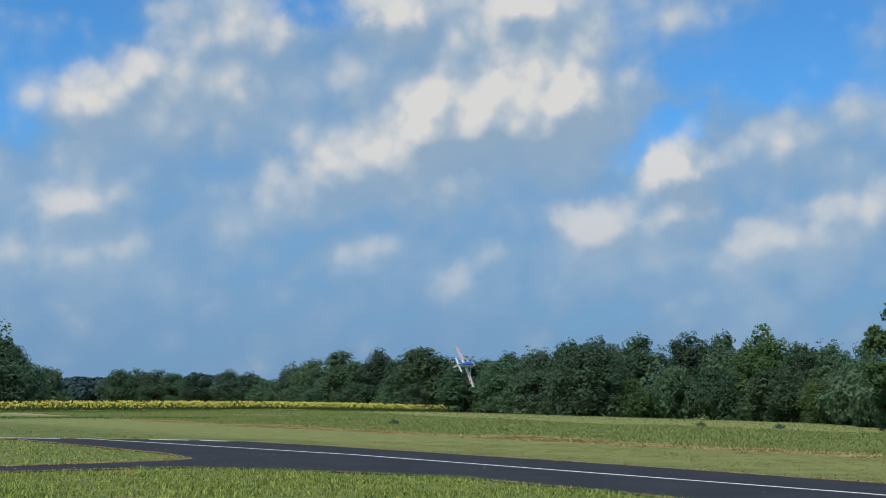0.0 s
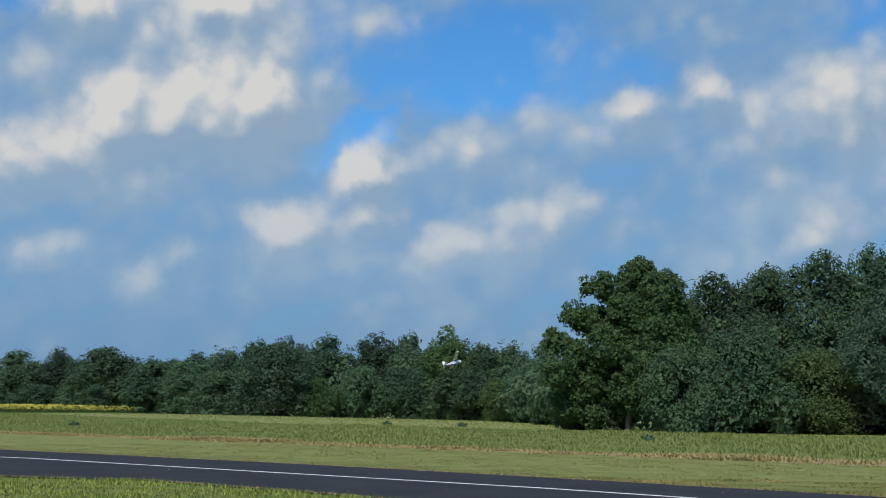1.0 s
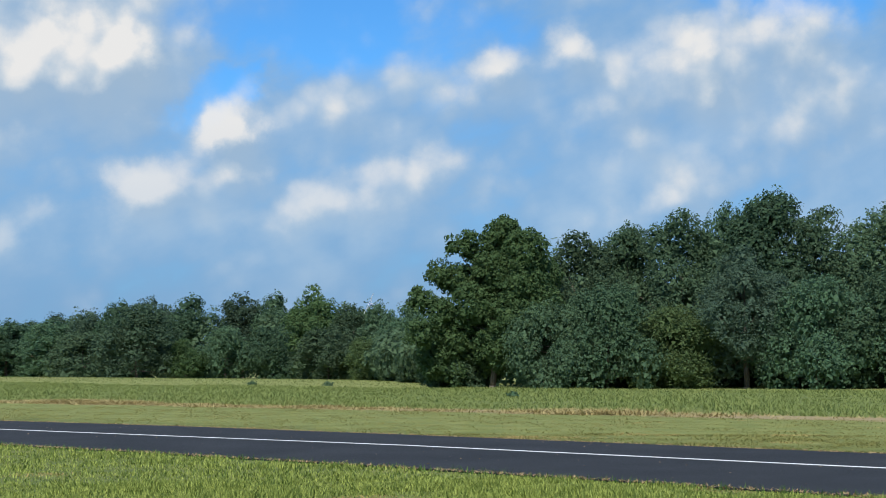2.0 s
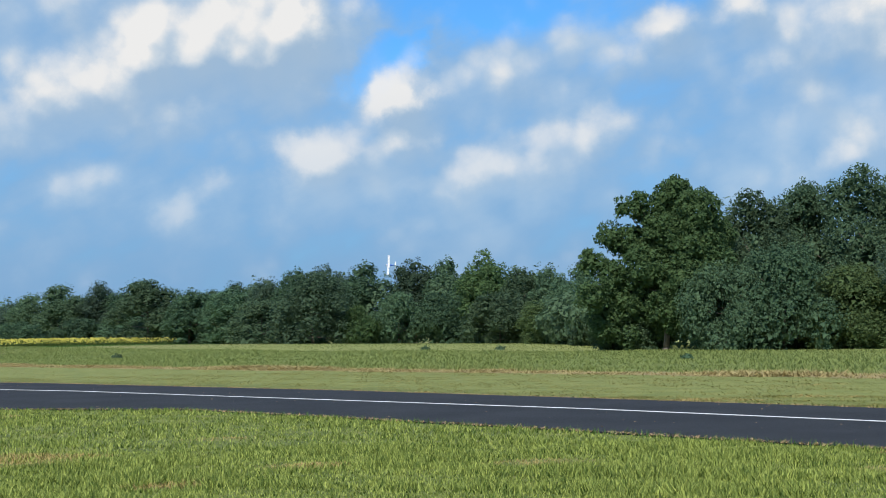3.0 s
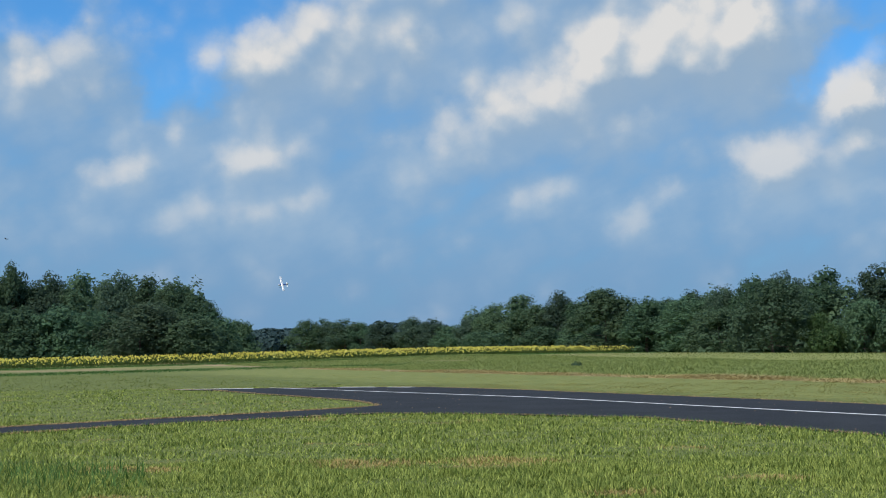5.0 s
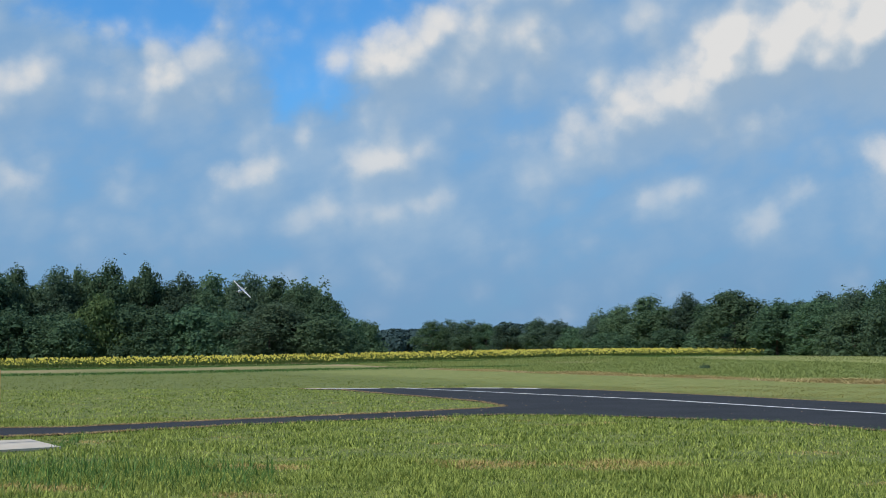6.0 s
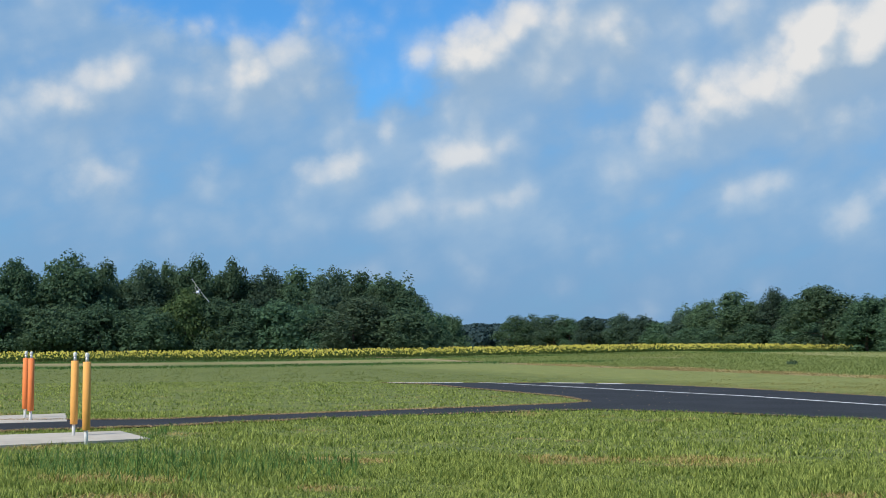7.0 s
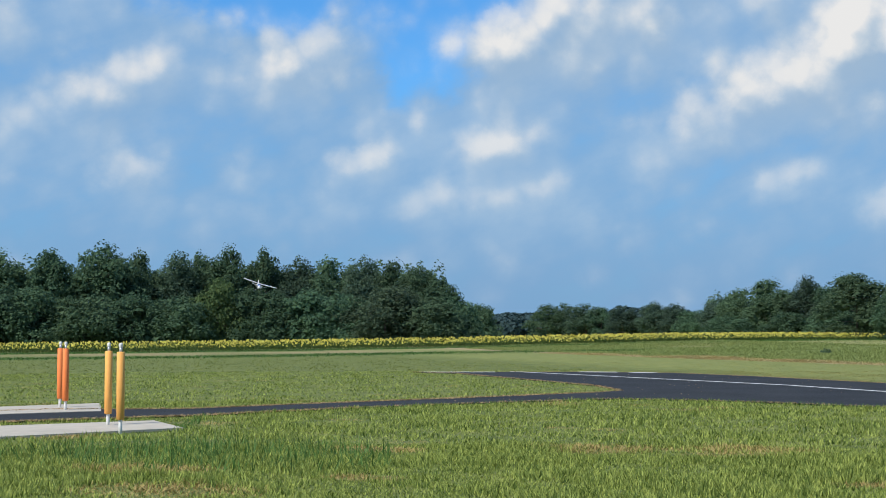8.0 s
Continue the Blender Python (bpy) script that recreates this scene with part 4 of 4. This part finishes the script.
# ---------------------------------------------------------------- model aeroplane and bird
def airfoil(chord, thick):
    pts = []
    for i in range(9):
        t = i / 8
        pts.append((-t * chord, thick * (2.2 * math.sqrt(t) * (1 - t) * 0.9)))
    for i in range(7, 0, -1):
        t = i / 8
        pts.append((-t * chord, -thick * 0.35 * math.sin(math.pi * t)))
    return pts


def build_plane():
    """High-wing model: nose along y, right wing along x."""
    root = new("model_aeroplane")
    tagged(root, "blue and white high-wing model aeroplane with red-striped wing", "model aeroplane")
    # fuselage: rounded boxes lofted along y
    bm = bmesh.new()
    stations = [(0.50, 0.035, 0.035, 0.0), (0.46, 0.07, 0.075, 0.0), (0.30, 0.085, 0.10, 0.0), (0.12, 0.09, 0.13, 0.02), (-0.12, 0.085, 0.125, 0.02), (-0.35, 0.06, 0.08, 0.02), (-0.65, 0.035, 0.045, 0.03), (-0.86, 0.015, 0.03, 0.04)]
    rings = []
    for y, w, h, z in stations:
        rings.append([bm.verts.new((w * math.copysign(abs(math.cos(a)) ** 0.6, math.cos(a)), y, z + h * math.copysign(abs(math.sin(a)) ** 0.6, math.sin(a))))
                      for a in (i * math.tau / 12 for i in range(12))])
    for lo, hi in zip(rings, rings[1:]):
        for i in range(12):
            j = (i + 1) % 12
            bm.faces.new((lo[i], lo[j], hi[j], hi[i]))
    bm.faces.new(rings[0][::-1])
    bm.faces.new(rings[-1])
    bmesh.ops.recalc_face_normals(bm, faces=bm.faces)
    body = part("fuselage", bm, BODY_BLUE, root, "glossy blue fuselage", True)
    bm = bmesh.new()
    for y0, y1, z0, z1, w in ((0.24, -0.02, 0.09, 0.165, 0.08),):
        vs = [bm.verts.new(v) for v in ((-w, y0, z0), (w, y0, z0), (w, y1, z0), (-w, y1, z0), (-w * 0.8, y0 - 0.09, z1), (w * 0.8, y0 - 0.09, z1), (w * 0.8, y1, z1), (-w * 0.8, y1, z1))]
        for f in ((0, 1, 5, 4), (1, 2, 6, 5), (2, 3, 7, 6), (3, 0, 4, 7), (4, 5, 6, 7), (3, 2, 1, 0)):
            bm.faces.new([vs[i] for i in f])
    part("windscreen", bm, GLAZING, root, "dark cabin glazing")
    for side in (1, -1):
        bm = bmesh.new()
        vs = [bm.verts.new((side * x, y, z)) for x, y, z in ((0.092, 0.42, -0.07), (0.093, -0.12, -0.08), (0.068, -0.35, -0.045), (0.034, -0.8, 0.01), (0.034, -0.8, 0.06), (0.068, -0.35, 0.08), (0.093, -0.12, 0.1), (0.092, 0.42, 0.06))]
        for f in ((0, 1, 6, 7), (1, 2, 5, 6), (2, 3, 4, 5)):
            bm.faces.new([vs[q] for q in f])
        bmesh.ops.solidify(bm, geom=bm.faces[:], thickness=0.004)
        bmesh.ops.recalc_face_normals(bm, faces=bm.faces)
        part("side_flash", bm, WING_WHITE, root, "white flash along the fuselage side")
    bm = bmesh.new()
    tube(bm, (0, 0.40, 0), (0, 0.49, 0), 0.105, 0.075, 14)
    part("cowl", bm, WING_WHITE, root, "white engine cowl", True)

    def flying_surface(name, span0, span1, chord0, chord1, thick, y, z, dihedral, mat, parent, label="", sweep=0.0):
        bm = bmesh.new()
        ends = []
        for s, c in ((span0, chord0), (span1, chord1)):
            off = sweep * abs(s - span0)
            ends.append([bm.verts.new((s, y - off + (q[0] + chord0 * 0.3), z + abs(s) * dihedral + q[1])) for q in airfoil(c, thick)])
        m = len(ends[0])
        for i in range(m):
            j = (i + 1) % m
            bm.faces.new((ends[0][i], ends[0][j], ends[1][j], ends[1][i]))
        bm.faces.new(ends[0][::-1])
        bm.faces.new(ends[1])
        bmesh.ops.recalc_face_normals(bm, faces=bm.faces)
        return part(name, bm, mat, parent, label, False)

    for s in (1, -1):
        wing = flying_surface("wing", 0.0, s * 0.9, 0.30, 0.28, 0.035, 0.12, 0.165, 0.04, WING_WHITE, root, "white wing with slanted red stripes")
        # slanting red stripes under the wing, thin blue ones over it
        outline = airfoil(0.296, 0.0375)
        for count, width, step, side, film, note in ((5, 0.055, 0.15, outline[8:] + outline[:1], WING_RED, "red film stripe"), (3, 0.03, 0.26, outline[:9], BODY_BLUE, "blue film stripe")):
            for q in range(count):
                bm = bmesh.new()
                loops = []
                for w0 in (0.14 + q * step, 0.14 + q * step + width):
                    loop = []
                    for c in side:
                        xs = min(0.895, w0 + (-c[0]) * 0.8) * s
                        loop.append(bm.verts.new((xs, 0.12 + c[0] + 0.088, 0.1652 + abs(xs) * 0.04 + c[1] * 1.04)))
                    loops.append(loop)
                for i in range(len(loops[0]) - 1):
                    bm.faces.new((loops[0][i], loops[0][i + 1], loops[1][i + 1], loops[1][i]))
                bmesh.ops.solidify(bm, geom=bm.faces[:], thickness=0.001)
                part("stripe", bm, film, wing, note)
        bm = bmesh.new()
        tube(bm, (s * 0.08, 0.08, -0.06), (s * 0.5, 0.06, 0.175), 0.008, 0.008, 6)
        part("strut", bm, WING_WHITE, root)
        flying_surface("tailplane", 0.0, s * 0.32, 0.19, 0.13, 0.012, -0.77, 0.05, 0.0, WING_WHITE, root, "white tailplane")
        leg = bmesh.new()
        tube(leg, (s * 0.06, 0.22, -0.08), (s * 0.2, 0.24, -0.23), 0.007, 0.006, 6)
        strut = part("landing_leg", leg, GREY_PIPE, root)
        bm = bmesh.new()
        bmesh.ops.create_cone(bm, cap_ends=True, segments=16, radius1=0.05, radius2=0.05, depth=0.03, matrix=pose(s * 0.21, 0.24, -0.24, 0, 90, 0))
        part("wheel", bm, BLACK_RUBBER, strut, "black rubber wheel")
    bm = bmesh.new()
    prof = [(-0.60, 0.05), (-0.72, 0.25), (-0.78, 0.31), (-0.90, 0.30), (-0.93, 0.05)]
    rows = [[bm.verts.new((dx, y, z)) for y, z in prof] for dx in (-0.008, 0.008)]
    bm.faces.new(rows[0][::-1])
    bm.faces.new(rows[1])
    for i in range(5):
        j = (i + 1) % 5
        bm.faces.new((rows[0][i], rows[0][j], rows[1][j], rows[1][i]))
    part("fin", bm, WING_WHITE, root, "white fin and rudder")
    bm = bmesh.new()
    bmesh.ops.create_cone(bm, cap_ends=True, segments=14, radius1=0.035, radius2=0.005, depth=0.07, matrix=pose(0, 0.53, 0, -90, 0, 0))
    part("spinner", bm, WING_WHITE, root, "white spinner", True)
    bm = bmesh.new()
    for s in (1, -1):
        vs = [bm.verts.new(v) for v in ((0.0, 0.515, s * 0.01), (0.016, 0.52, s * 0.08), (0.010, 0.517, s * 0.17), (-0.010, 0.513, s * 0.17), (-0.016, 0.51, s * 0.08))]
        bm.faces.new(vs)
    bmesh.ops.solidify(bm, geom=bm.faces[:], thickness=0.004)
    part("propeller", bm, BLACK_RUBBER, root, "two-blade black propeller")
    # a short, stubby aeroplane
    for o in root.children_recursive:
        o.data.transform(Matrix.Diagonal((1, 0.76, 1, 1)))
    return root


def build_bird():
    root = new("bird")
    tagged(root, "small dark bird gliding above the trees", "bird")
    bm = bmesh.new()
    turned_profile(bm, [(0.005, -0.17), (0.03, -0.1), (0.045, 0.0), (0.035, 0.08), (0.025, 0.11), (0.026, 0.14), (0.004, 0.19)], 10)
    bmesh.ops.rotate(bm, verts=bm.verts, cent=(0, 0, 0), matrix=Matrix.Rotation(radians(-90), 3, "X"))
    part("body", bm, FEATHER, root, "", True)
    for s in (1, -1):
        bm = bmesh.new()
        pts = [(s * 0.02, 0.07, 0.01), (s * 0.2, 0.10, 0.06), (s * 0.42, -0.02, 0.02), (s * 0.2, -0.03, 0.05), (s * 0.02, -0.07, 0.01)]
        bm.faces.new([bm.verts.new(q) for q in pts])
        bmesh.ops.solidify(bm, geom=bm.faces[:], thickness=0.008)
        part("wing", bm, FEATHER, root)
    bm = bmesh.new()
    bm.faces.new([bm.verts.new(q) for q in ((-0.02, -0.14, 0), (0.02, -0.14, 0), (0.06, -0.28, 0), (-0.06, -0.28, 0))])
    bmesh.ops.solidify(bm, geom=bm.faces[:], thickness=0.006)
    part("tail", bm, FEATHER, root)
    return root


build_ground()
build_paving()
build_trees()
build_deep_wood()
build_far_ridge()
build_weeds()
build_sunflowers()
build_bushes()
build_posts()
aeroplane = build_plane()
bird = build_bird()
build_grass()

FLIGHT = [
    (0.0, 1.07, 53.96, 3.31, 176.6, -63.3, 148.3),
    (0.2, 3.64, 56.86, 3.14, 178.4, -44.0, 136.5),
    (0.4, 6.8, 60.6, 3.19, -4.5, -6.5, -39.3),
    (0.6, 10.55, 65.13, 3.19, -2.1, -26.0, -51.2),
    (0.8, 14.56, 69.46, 3.49, 1.2, -36.4, -61.7),
    (1.0, 18.23, 74.76, 4.31, 18.5, -30.1, -91.4),
    (1.2, 21.66, 80.05, 5.17, 19.9, -46.7, -91.0),
    (2.3, 29.71, 109.92, 7.13, 6.1, -64.6, 0.0),
    (2.5, 27.79, 113.5, 7.44, 5.4, -64.0, 14.9),
    (3.0, 20.22, 122.17, 8.09, 16.3, -84.6, 34.0),
    (3.5, 6.41, 129.65, 8.59, 32.3, -88.5, 40.1),
    (4.5, -23.53, 147.93, 9.48, 9.6, -73.8, 95.9),
    (5.0, -37.2, 145.13, 8.99, -2.1, -60.0, 127.8),
    (6.3, -37.35, 83.98, 5.64, -10.5, -36.2, -158.8),
    (6.5, -38.07, 81.46, 5.43, -8.3, -30.5, -153.7),
    (7.0, -38.22, 75.85, 4.96, -8.5, -52.3, -140.7),
    (8.0, -31.45, 65.82, 4.27, -8.2, -16.3, -143.3),
]
BIRD = [
    (0.0, -56.67, 138.05, 21.37),
    (5.1, -64.65, 134.81, 13.68),
    (6.5, -66.84, 133.92, 11.57),
    (8.0, -69.19, 132.97, 9.31),
]


def motions():
    walk(aeroplane, [(t, Matrix.Translation((x, y, z)) @ Euler((radians(a), radians(b), radians(c))).to_matrix().to_4x4()) for t, x, y, z, a, b, c in FLIGHT])
    walk(bird, [(t, pose(x, y, z, 0, 12, 95)) for t, x, y, z in BIRD])


motions()
